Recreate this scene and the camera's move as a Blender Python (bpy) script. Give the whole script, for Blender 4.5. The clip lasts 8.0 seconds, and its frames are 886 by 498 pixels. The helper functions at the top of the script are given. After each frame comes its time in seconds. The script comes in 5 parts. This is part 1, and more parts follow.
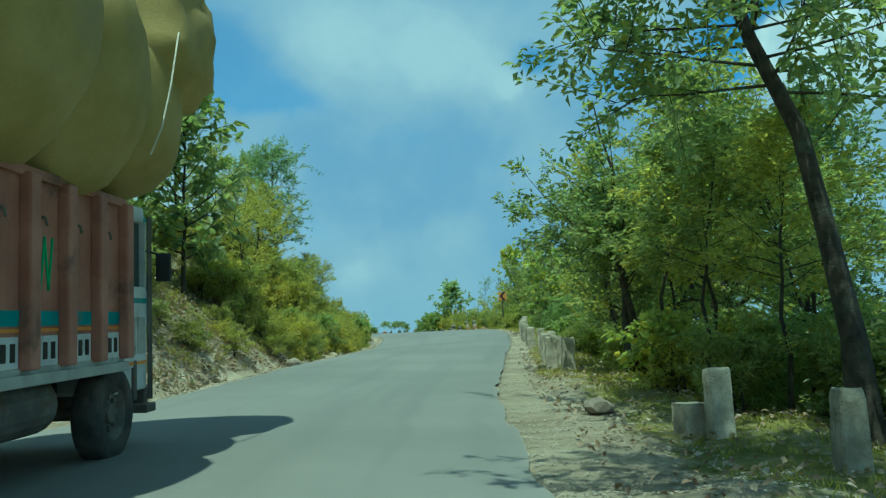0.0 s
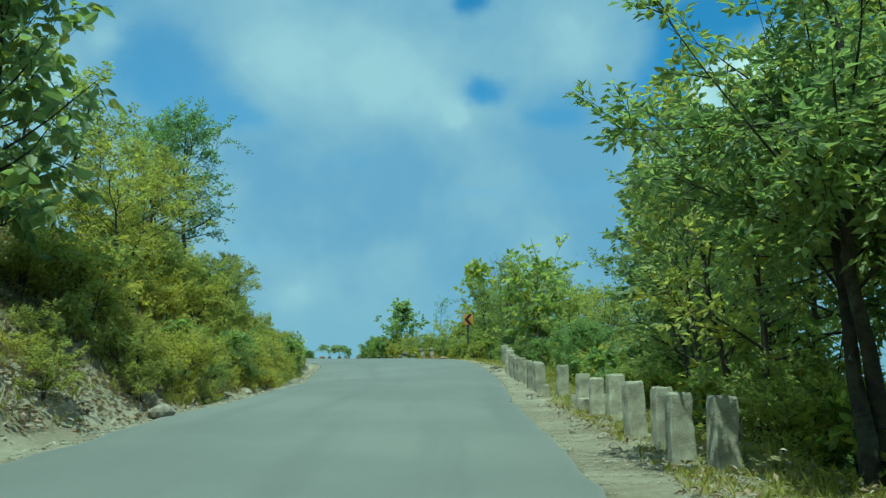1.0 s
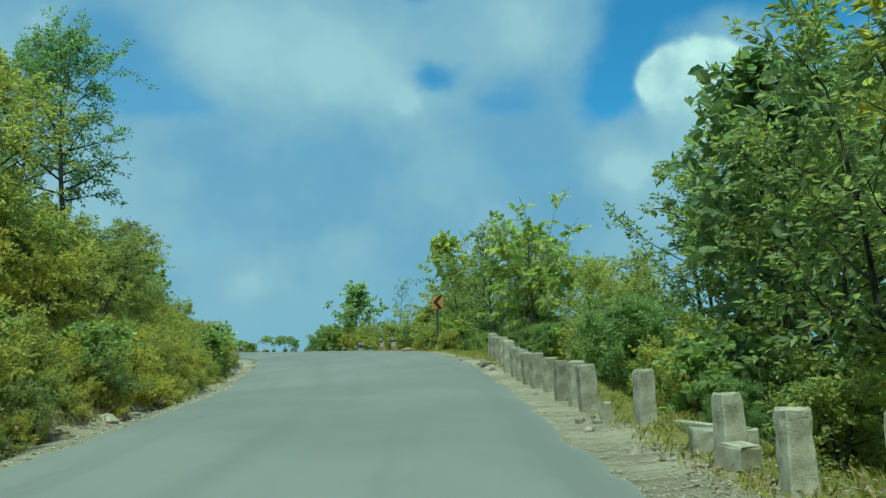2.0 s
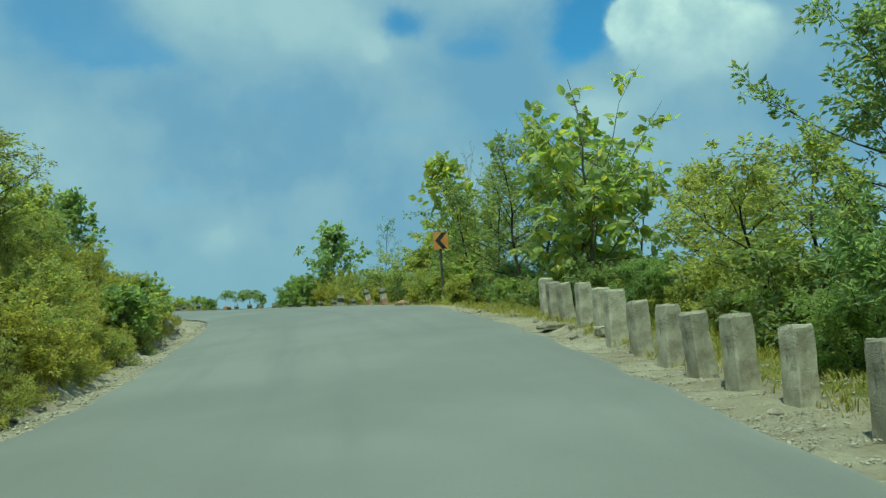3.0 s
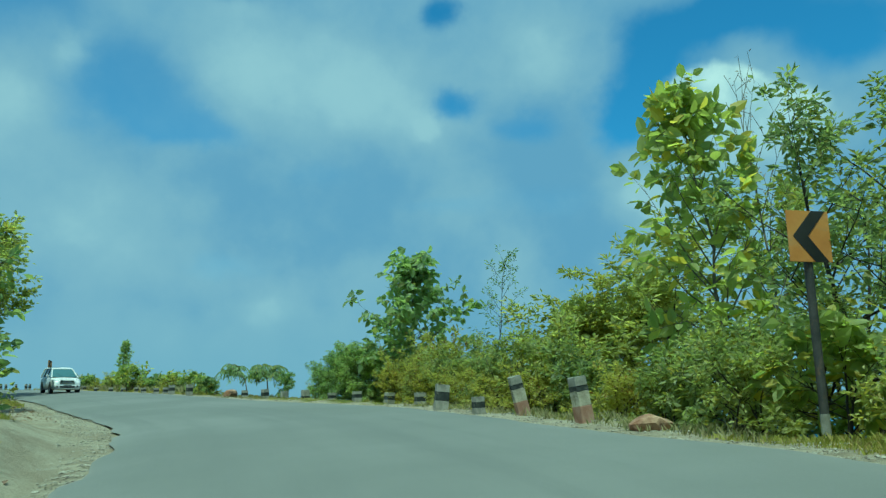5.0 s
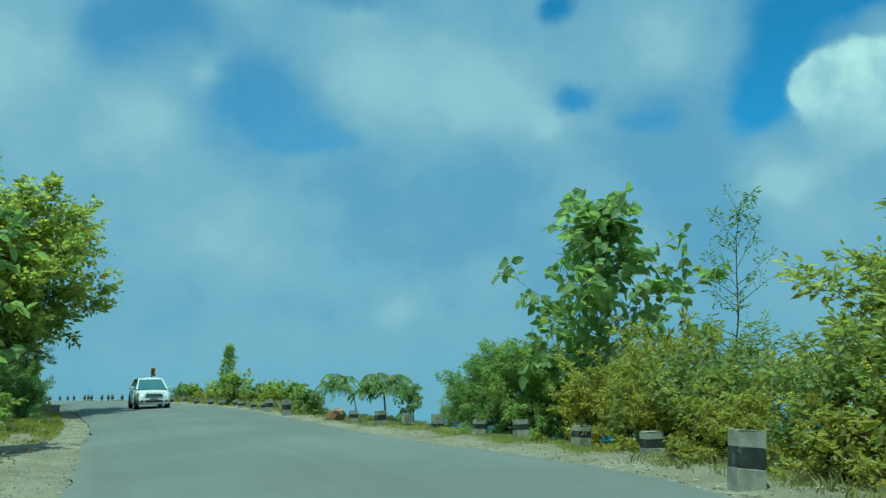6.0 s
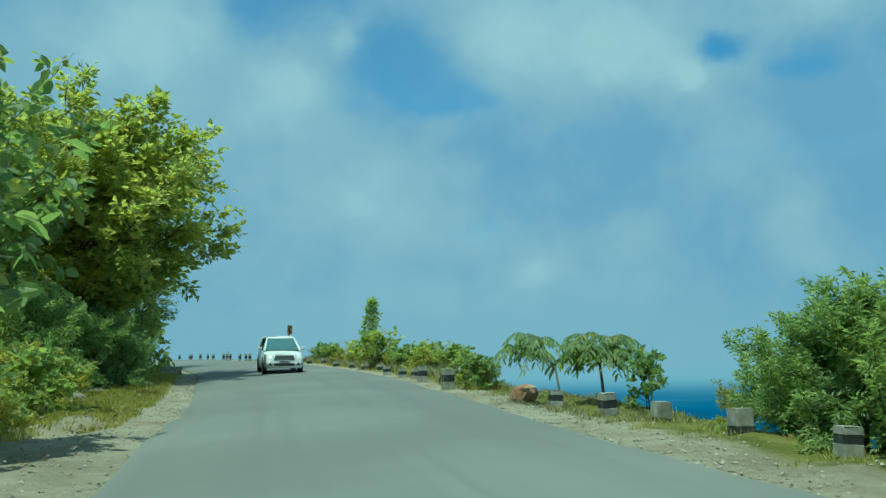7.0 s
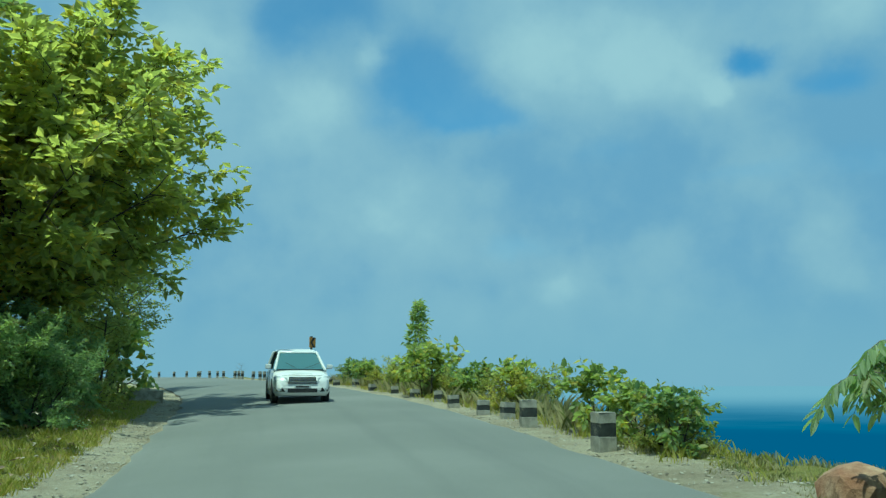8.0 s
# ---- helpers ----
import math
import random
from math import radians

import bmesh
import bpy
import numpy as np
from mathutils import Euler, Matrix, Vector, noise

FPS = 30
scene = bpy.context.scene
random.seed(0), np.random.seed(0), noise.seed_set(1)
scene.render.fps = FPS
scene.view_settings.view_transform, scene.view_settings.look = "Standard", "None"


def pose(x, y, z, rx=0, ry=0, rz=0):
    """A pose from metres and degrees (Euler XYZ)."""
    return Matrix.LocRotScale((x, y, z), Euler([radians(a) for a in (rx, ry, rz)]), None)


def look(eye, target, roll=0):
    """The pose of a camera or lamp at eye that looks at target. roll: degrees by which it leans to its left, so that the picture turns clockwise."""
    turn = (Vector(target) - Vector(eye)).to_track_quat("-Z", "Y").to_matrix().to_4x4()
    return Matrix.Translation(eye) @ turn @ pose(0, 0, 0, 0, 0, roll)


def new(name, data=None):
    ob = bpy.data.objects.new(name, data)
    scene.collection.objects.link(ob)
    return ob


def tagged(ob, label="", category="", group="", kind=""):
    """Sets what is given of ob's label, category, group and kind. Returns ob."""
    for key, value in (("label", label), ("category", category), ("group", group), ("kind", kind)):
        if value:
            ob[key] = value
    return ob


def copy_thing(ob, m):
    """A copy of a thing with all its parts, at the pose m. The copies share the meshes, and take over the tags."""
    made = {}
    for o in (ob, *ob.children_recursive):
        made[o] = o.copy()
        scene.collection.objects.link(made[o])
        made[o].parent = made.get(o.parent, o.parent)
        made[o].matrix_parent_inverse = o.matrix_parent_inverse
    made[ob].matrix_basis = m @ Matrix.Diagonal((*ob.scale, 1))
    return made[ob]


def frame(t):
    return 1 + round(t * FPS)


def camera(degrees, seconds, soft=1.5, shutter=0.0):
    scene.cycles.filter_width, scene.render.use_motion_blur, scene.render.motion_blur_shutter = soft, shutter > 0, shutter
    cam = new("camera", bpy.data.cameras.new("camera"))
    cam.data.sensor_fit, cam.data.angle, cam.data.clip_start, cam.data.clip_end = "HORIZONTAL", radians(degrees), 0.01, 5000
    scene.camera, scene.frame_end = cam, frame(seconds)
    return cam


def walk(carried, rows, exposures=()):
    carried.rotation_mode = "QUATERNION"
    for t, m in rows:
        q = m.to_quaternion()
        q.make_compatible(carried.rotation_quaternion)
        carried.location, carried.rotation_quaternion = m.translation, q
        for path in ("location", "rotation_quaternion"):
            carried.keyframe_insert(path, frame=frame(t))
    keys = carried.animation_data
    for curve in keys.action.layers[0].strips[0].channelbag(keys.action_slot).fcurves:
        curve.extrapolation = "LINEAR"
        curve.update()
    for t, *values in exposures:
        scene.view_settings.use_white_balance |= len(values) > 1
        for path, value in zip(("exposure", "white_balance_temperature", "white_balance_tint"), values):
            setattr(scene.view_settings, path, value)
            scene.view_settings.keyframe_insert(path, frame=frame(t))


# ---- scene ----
cam = camera(56.9, 8.0, soft=1.35)
# seconds, eye x y z, yaw, pitch, roll
PATH = [
    (0.0, 0.016, 0.374, 1.356, -0.03, 8.62, 1.99),
    (0.5, -0.479, 6.028, 1.715, -2.53, 9.40, 0.76),
    (1.0, -0.790, 11.372, 2.094, -4.44, 10.36, 0.14),
    (1.2, -0.837, 13.371, 2.249, -5.29, 10.48, 0.42),
    (2.3, -0.538, 22.990, 2.940, -8.08, 8.54, 2.06),
    (2.5, -0.534, 24.812, 3.040, -8.46, 7.79, 2.46),
    (3.0, -0.450, 30.672, 3.434, -9.14, 5.70, 3.38),
    (3.5, -0.326, 37.078, 3.926, -8.66, 6.45, 2.58),
    (4.0, -0.507, 42.298, 4.240, -8.26, 10.41, 0.58),
    (4.2, -0.602, 44.353, 4.385, -8.17, 11.26, 0.30),
    (5.3, -1.025, 55.795, 5.048, -4.41, 11.29, 1.87),
    (5.5, -0.944, 57.727, 5.165, -2.18, 11.43, 1.54),
    (6.0, -1.567, 63.159, 5.749, 2.69, 11.41, 1.54),
    (6.5, -2.577, 67.669, 6.026, 7.78, 10.64, 0.91),
    (7.0, -4.008, 71.398, 6.201, 12.36, 8.80, 0.67),
    (7.5, -5.772, 74.892, 6.296, 14.53, 10.23, -0.16),
    (8.0, -7.757, 80.553, 6.637, 14.04, 9.92, 0.21),
]
EXPOSURES = [(0.0, 0.05, 5350, -36), (1.0, 0.06, 5300, -35), (2.5, 0.02, 5700, -32), (3.5, 0.0, 5950, -30), (4.2, 0.0, 5800, -33), (5.5, -0.1, 5000, -40), (6.2, -0.08, 5150, -39), (7.0, -0.02, 5450, -35), (8.0, 0.0, 5400, -33)]
walk(cam, [(t, pose(x, y, z, 90 + pitch, roll, yaw)) for t, x, y, z, yaw, pitch, roll in PATH], EXPOSURES)

# ---- light ----
SUN_TO = Vector((-0.12, -0.34, 0.93)).normalized()      # towards the sun: very high, a little behind the camera
sun_az = math.atan2(SUN_TO.x, SUN_TO.y)
sun_el = math.asin(SUN_TO.z)


class Nodes:
    """A short way to write node trees."""

    def __init__(self, tree):
        self.tree = tree
        tree.nodes.clear()

    def add(self, kind, props=None, **inputs):
        n = self.tree.nodes.new(kind)
        p = props or {}
        if "operation" in p:
            n.operation = p["operation"]
        if "use_clamp" in p:
            n.use_clamp = p["use_clamp"]
        if "uv_map" in p:
            n.uv_map = p["uv_map"]
        if "attribute_name" in p:
            n.attribute_name = p["attribute_name"]
        if "interpolation_type" in p:
            n.interpolation_type = p["interpolation_type"]
        if "data_type" in p:
            n.data_type, n.blend_type = p["data_type"], p["blend_type"]
        for k, v in inputs.items():
            self.set(n, k.replace("_", " "), v)
        return n

    def set(self, n, key, v):
        sock = n.inputs[int(key[1:])] if key[0] == "i" and key[1:].isdigit() else n.inputs[key]
        if isinstance(v, bpy.types.NodeSocket):
            self.tree.links.new(v, sock)
        elif isinstance(v, bpy.types.Node):
            self.tree.links.new(v.outputs[0], sock)
        else:
            sock.default_value = v

    def math(self, op, a, b=0.0, clamp=False):
        return self.add("ShaderNodeMath", {"operation": op, "use_clamp": clamp}, i0=a, i1=b).outputs[0]

    def mix(self, fac, a, b, blend="MIX"):
        n = self.add("ShaderNodeMix", {"data_type": "RGBA", "blend_type": blend})
        self.set(n, "i0", fac), self.set(n, "i6", a), self.set(n, "i7", b)
        return n.outputs[2]

    def span(self, v, a, b, c=0.0, d=1.0, smooth=True):
        n = self.add("ShaderNodeMapRange", {"interpolation_type": "SMOOTHSTEP" if smooth else "LINEAR"})
        for k, x in zip(("i0", "i1", "i2", "i3", "i4"), (v, a, b, c, d)):
            self.set(n, k, x)
        return n.outputs[0]

    def noise(self, vec, scale, detail=4.0, rough=0.55, warp=0.0):
        return self.add("ShaderNodeTexNoise", None, Vector=vec, Scale=scale, Detail=detail, Roughness=rough, Distortion=warp).outputs[0]


world = bpy.data.worlds.new("sky")
scene.world = world
world.use_nodes = True
w = Nodes(world.node_tree)
way = w.add("ShaderNodeTexCoord").outputs["Generated"]
sky = w.add("ShaderNodeTexSky")
sky.sky_type, sky.sun_disc, sky.sun_elevation, sky.sun_rotation = "NISHITA", False, sun_el, sun_az
sky.altitude, sky.air_density, sky.dust_density, sky.ozone_density = 600.0, 1.0, 0.6, 2.0
sep = w.add("ShaderNodeSeparateXYZ", None, Vector=way)
up = sep.outputs[2]
# the view's bearing and height in degrees, bent a little so that cloud edges billow
bearing = w.math("MULTIPLY", w.math("ARCTAN2", sep.outputs[0], sep.outputs[1]), 57.2958)
height = w.math("MULTIPLY", w.math("ARCSINE", up), 57.2958)
place = w.add("ShaderNodeCombineXYZ", None, X=bearing, Y=height, Z=0.0).outputs[0]


def billow(scale, amount, detail, rough=0.55):
    n = w.add("ShaderNodeTexNoise", None, Vector=way, Scale=scale, Detail=detail, Roughness=rough)
    v = w.add("ShaderNodeVectorMath", {"operation": "SUBTRACT"}, i0=n.outputs["Color"], i1=(0.5, 0.5, 0.5)).outputs[0]
    return w.add("ShaderNodeVectorMath", {"operation": "MULTIPLY"}, i0=v, i1=(amount, amount * 0.7, 0.0)).outputs[0]


def moved(by):
    return w.add("ShaderNodeVectorMath", {"operation": "ADD"}, i0=place, i1=by).outputs[0]


soft_edge = w.add("ShaderNodeVectorMath", {"operation": "ADD"}, i0=moved(billow(4.0, 5.0, 2.0)), i1=billow(17.0, 3.2, 4.0)).outputs[0]
crisp_edge = w.add("ShaderNodeVectorMath", {"operation": "ADD"}, i0=moved(billow(9.0, 2.4, 3.0)), i1=billow(34.0, 1.5, 4.0)).outputs[0]


def lumps(where, rows):
    """Soft rounded patches added up: bearing, height, half width, half height (degrees), amount."""
    total = 0.0
    for az, el, wide, high, amount in rows:
        v = w.add("ShaderNodeVectorMath", {"operation": "SUBTRACT"}, i0=where, i1=(az, el, 0)).outputs[0]
        v = w.add("ShaderNodeVectorMath", {"operation": "MULTIPLY"}, i0=v, i1=(1 / wide, 1 / high, 0)).outputs[0]
        q = w.add("ShaderNodeVectorMath", {"operation": "DOT_PRODUCT"}, i0=v, i1=v).outputs[1]
        total = w.math("ADD", total, w.math("MULTIPLY", w.math("POWER", 0.3679, q), amount))
    return total


# gaps in the cloud deck, with clear sky behind
gaps = lumps(soft_edge, [(7.9, 21.9, 1.8, 1.1, 0.78), (6.8, 27.6, 1.5, 1.2, 0.9), (19.9, 19.8, 2.6, 2.0, 1.1), (22.2, 23.4, 2.8, 2.8, 1.1), (28.0, 25.4, 4.6, 1.9, 1.2), (35.0, 23.0, 4.0, 3.0, 1.0), (-11.2, 19.2, 2.6, 0.8, 0.45), (-14.0, 21.6, 2.0, 2.0, 0.4)])
gaps = w.span(w.math("ADD", gaps, w.math("MULTIPLY", w.math("SUBTRACT", w.noise(way, 9.0, 4.0, 0.55), 0.5), 0.28)), 0.08, 0.9)
# thinner cloud through which the blue shows
veils = lumps(soft_edge, [(-15.2, 20.8, 5.0, 2.2, 1.0), (-10.6, 19.2, 3.6, 1.2, 0.9), (-14.2, 23.4, 3.0, 2.4, 0.6), (-21.0, 26.4, 4.6, 2.4, 1.0), (-26.8, 25.2, 3.2, 2.8, 0.9), (-9.0, 28.6, 4.0, 1.2, 0.9), (12.8, 20.0, 2.4, 1.2, 0.9),
                          (5.2, 14.0, 4.0, 1.0, 0.35), (-7.9, 10.3, 3.8, 1.0, 0.25), (14.0, 14.4, 6.0, 1.5, 0.35), (-3.0, 16.4, 5.0, 1.1, 0.3), (17.5, 24.0, 2.0, 3.0, 0.4)])
veils = w.span(w.math("ADD", veils, w.math("MULTIPLY", w.math("SUBTRACT", w.noise(way, 8.0, 5.0, 0.58), 0.5), 0.55)), 0.10, 1.0, 0.0, 0.62)
cover = w.math("SUBTRACT", 1.0, w.math("MAXIMUM", gaps, veils), True)
# lit swells and grey hollows of the deck
swell = lumps(soft_edge, [(-3.5, 23.3, 6.5, 3.8, 0.42), (2.0, 21.6, 4.0, 2.2, 0.28), (6.0, 20.2, 1.3, 1.1, 0.42), (-24.2, 19.4, 4.0, 3.2, 0.45), (-34.0, 22.5, 5.0, 4.0, 0.45), (-18.9, 23.0, 1.5, 1.2, 0.45),
                          (14.2, 24.0, 4.2, 3.0, 0.40), (21.4, 14.6, 2.6, 1.3, 0.50), (-5.6, 7.4, 2.6, 1.8, 0.35), (10.5, 9.7, 2.8, 2.2, 0.26), (12.3, 6.8, 2.6, 1.5, 0.24), (-21.5, 12.7, 6.0, 3.0, 0.22),
                          (-11.0, 14.6, 7.0, 2.4, 0.18), (29.0, 17.0, 5.0, 3.0, 0.30), (16.0, 16.6, 5.0, 2.8, -0.24), (15.0, 12.4, 5.0, 1.8, -0.20), (0.0, 11.0, 8.0, 1.6, -0.14), (-14.0, 8.0, 5.0, 2.0, -0.16)])
puff = w.noise(way, 6.5, 6.0, 0.54)
broad = w.noise(way, 3.0, 4.0, 0.5)
edge = w.span(w.math("ADD", swell, w.math("MULTIPLY", w.math("SUBTRACT", w.noise(way, 12.0, 5.0, 0.6), 0.5), 0.5)), 0.10, 0.42, 0.0, 0.20)
lit = w.math("ADD", w.math("ADD", w.math("MULTIPLY", swell, 0.8), w.math("ADD", edge, 0.28)), w.math("ADD", w.math("MULTIPLY", w.math("SUBTRACT", puff, 0.5), 1.25), w.math("MULTIPLY", w.math("SUBTRACT", broad, 0.5), 0.7)))
grey = w.mix(w.span(lit, 0.05, 0.50, 0.0, 1.0), (0.235, 0.365, 0.575, 1), (0.345, 0.455, 0.61, 1))
grey = w.mix(w.span(lit, 0.40, 1.0, 0.0, 1.0), grey, (0.475, 0.570, 0.680, 1))
# one towering heap of white cloud
heap = lumps(crisp_edge, [(24.1, 20.2, 2.2, 1.8, 0.9), (27.3, 20.8, 2.2, 1.8, 0.9), (26.0, 17.8, 3.4, 2.2, 0.9), (31.0, 18.0, 3.2, 2.4, 0.9), (24.4, 15.0, 2.4, 1.8, 0.5)])
heap = w.span(heap, 0.28, 0.62)
cover = w.math("MAXIMUM", cover, w.math("MULTIPLY", heap, 0.96))
white = w.mix(w.span(w.noise(way, 16.0, 5.0), 0.35, 0.7), (0.50, 0.60, 0.69, 1), (0.80, 0.86, 0.87, 1))
cloud = w.mix(w.math("MULTIPLY", heap, w.span(up, 0.25, 0.36, 0.15, 1.0)), grey, white)
haze = w.span(up, 0.01, 0.17, 0.88, 0.0)
deep = w.mix(1.0, sky.outputs[0], (0.55, 0.92, 1.12, 1), "MULTIPLY")
clear = w.add("ShaderNodeBackground", None, Color=deep, Strength=0.13)
clouds = w.add("ShaderNodeBackground", None, Color=w.mix(haze, cloud, (0.30, 0.43, 0.59, 1)), Strength=0.95)
mixed = w.add("ShaderNodeMixShader", None, i0=w.math("MAXIMUM", cover, haze), i1=clear, i2=clouds)
w.add("ShaderNodeOutputWorld", None, Surface=mixed)

sun = new("sun", bpy.data.lights.new("sun", "SUN"))
sun.data.energy, sun.data.angle, sun.data.color = 4.2, radians(0.6), (1.0, 0.95, 0.84)
sun.matrix_world = look((0, 0, 60), Vector((0, 0, 60)) - SUN_TO)


# ---- materials ----
def material(name):
    m = bpy.data.materials.new(name)
    m.use_nodes = True
    return m, Nodes(m.node_tree)


def surface(name, c1, c2, scale=2.0, rough=0.7, bump=0.2, fine_scale=40.0, metal=0.0, fine_amount=0.25, stain=None, stain_scale=0.8, spec=0.4, spread=0.0):
    """Two colours in large patches, a fine grain, a little relief, and stains of a third colour."""
    m, n = material(name)
    vec = n.add("ShaderNodeTexCoord").outputs["Object"]
    a = n.span(n.noise(vec, scale, 5.0), 0.32, 0.68)
    f = n.noise(vec, fine_scale, 4.0, 0.65)
    col = n.mix(a, (*c1, 1), (*c2, 1))
    if stain:
        col = n.mix(n.span(n.noise(vec, stain_scale, 6.0, 0.65, 0.6), 0.52, 0.70), col, (*stain, 1))
    shade = n.math("ADD", n.math("MULTIPLY", f, 2 * fine_amount), 1 - fine_amount)
    if spread:
        lot = n.add("ShaderNodeObjectInfo").outputs["Random"]
        shade = n.math("MULTIPLY", shade, n.span(lot, 0, 1, 1 - spread, 1 + spread, False))
    col = n.mix(1.0, col, n.add("ShaderNodeCombineColor", None, Red=shade, Green=shade, Blue=shade).outputs[0], "MULTIPLY")
    b = n.add("ShaderNodeBump", None, Strength=bump, Distance=0.02, Height=f)
    p = n.add("ShaderNodeBsdfPrincipled", None, Base_Color=col, Metallic=metal, Normal=b.outputs[0])
    n.set(p, "Roughness", n.math("ADD", n.math("MULTIPLY", a, 0.12), rough - 0.06, True))
    n.set(p, "Specular IOR Level", spec)
    n.add("ShaderNodeOutputMaterial", None, Surface=p)
    return m


def leaf_material(name, dark, light, odd, odd_share=0.12, through_light=0.52, spread=0.18):
    """Leaves: each its own shade between dark and light, some of an odd colour, with light shining through."""
    m, n = material(name)
    lot = n.add("ShaderNodeNewGeometry").outputs["Random Per Island"]
    ob = n.add("ShaderNodeObjectInfo").outputs["Random"]
    vec = n.add("ShaderNodeTexCoord").outputs["Object"]
    patch = n.span(n.noise(vec, 0.9, 3.0), 0.3, 0.7)
    k = n.math("ADD", n.math("MULTIPLY", lot, 0.65), n.math("MULTIPLY", patch, 0.35))
    col = n.mix(k, (*dark, 1), (*light, 1))
    pick = n.math("FRACT", n.math("MULTIPLY", lot, 17.31))
    col = n.mix(n.span(pick, 1 - odd_share, 1 - odd_share * 0.6), col, (*odd, 1))
    tone = n.span(ob, 0, 1, 1 - spread, 1 + spread, False)
    col = n.mix(1.0, col, n.add("ShaderNodeCombineColor", None, Red=n.math("MULTIPLY", tone, n.math("ADD", n.math("MULTIPLY", tone, 0.5), 0.5)), Green=tone, Blue=1.0).outputs[0], "MULTIPLY")
    p = n.add("ShaderNodeBsdfPrincipled", None, Base_Color=col, Roughness=0.48)
    n.set(p, "Specular IOR Level", 0.35)
    bright = n.mix(1.0, col, (2.0, 2.1, 1.1, 1), "MULTIPLY")
    t = n.add("ShaderNodeBsdfTranslucent", None, Color=bright)
    n.add("ShaderNodeOutputMaterial", None, Surface=n.add("ShaderNodeMixShader", None, i0=through_light, i1=p.outputs[0], i2=t.outputs[0]))
    return m


LEAF_FOREST = leaf_material("forest_leaves", (0.115, 0.160, 0.085), (0.335, 0.355, 0.160), (0.28, 0.26, 0.08))
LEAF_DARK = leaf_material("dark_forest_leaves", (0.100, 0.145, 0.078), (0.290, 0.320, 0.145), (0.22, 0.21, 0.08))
LEAF_TEAK = leaf_material("teak_leaves", (0.140, 0.190, 0.080), (0.350, 0.385, 0.155), (0.38, 0.34, 0.09), 0.16)
LEAF_BIG = leaf_material("glossy_broad_leaves", (0.175, 0.200, 0.085), (0.420, 0.410, 0.155), (0.40, 0.34, 0.10), 0.14, 0.62, spread=0.06)
LEAF_YELLOW = leaf_material("yellowing_leaves", (0.235, 0.225, 0.070), (0.455, 0.420, 0.140), (0.20, 0.13, 0.05), 0.08)
LEAF_BUSH = leaf_material("bush_leaves", (0.170, 0.200, 0.085), (0.415, 0.405, 0.170), (0.26, 0.23, 0.06), 0.16)
LEAF_COOL = leaf_material("cool_green_leaves", (0.150, 0.205, 0.110), (0.330, 0.385, 0.190), (0.22, 0.23, 0.10))
GRASS = leaf_material("grass_blades", (0.175, 0.190, 0.034), (0.37, 0.34, 0.080), (0.36, 0.29, 0.12), 0.3, 0.3)
STRAW = leaf_material("straw", (0.24, 0.20, 0.085), (0.42, 0.36, 0.18), (0.16, 0.17, 0.05), 0.25, 0.2)
LITTER = leaf_material("dry_leaf_litter", (0.15, 0.090, 0.055), (0.40, 0.285, 0.180), (0.40, 0.33, 0.24), 0.3, 0.1)
BARK = surface("bark", (0.030, 0.025, 0.020), (0.075, 0.062, 0.048), 5.0, 0.9, 1.0, 28.0, 0, 0.4, (0.10, 0.11, 0.085), 1.8)
BARK_PALE = surface("pale_bark", (0.13, 0.115, 0.085), (0.21, 0.19, 0.15), 4.0, 0.85, 0.5, 50.0)
CONCRETE = surface("weathered_concrete", (0.28, 0.250, 0.190), (0.47, 0.43, 0.335), 5.0, 0.9, 0.5, 60.0, 0, 0.38, (0.13, 0.115, 0.070), 3.4, 0.2, 0.25)
BLACK_PAINT = surface("faded_black_paint", (0.02, 0.024, 0.024), (0.05, 0.054, 0.05), 6.0, 0.75, 0.3, 60.0, 0, 0.2, (0.16, 0.15, 0.12), 5.0)
WHITE_PAINT = surface("faded_white_paint", (0.22, 0.21, 0.175), (0.38, 0.36, 0.31), 5.0, 0.8, 0.3, 60.0, 0, 0.2, (0.30, 0.27, 0.20), 3.5)
PINK_PAINT = surface("faded_red_oxide_paint", (0.30, 0.16, 0.11), (0.42, 0.27, 0.20), 5.0, 0.85, 0.3, 60.0, 0, 0.25, (0.34, 0.30, 0.24), 3.0)
STONE = surface("grey_stone", (0.20, 0.17, 0.13), (0.38, 0.33, 0.26), 6.0, 0.9, 0.5, 50.0, 0, 0.3, None, 1, 0.2, 0.3)
GRAVEL = leaf_material("loose_gravel", (0.25, 0.22, 0.165), (0.45, 0.41, 0.32), (0.18, 0.15, 0.11), 0.2, 0.0, 0.0)
RED_STONE = surface("rust_brown_rock", (0.22, 0.10, 0.055), (0.42, 0.28, 0.18), 2.6, 0.9, 0.8, 22.0, 0, 0.35, (0.09, 0.05, 0.035), 2.0)


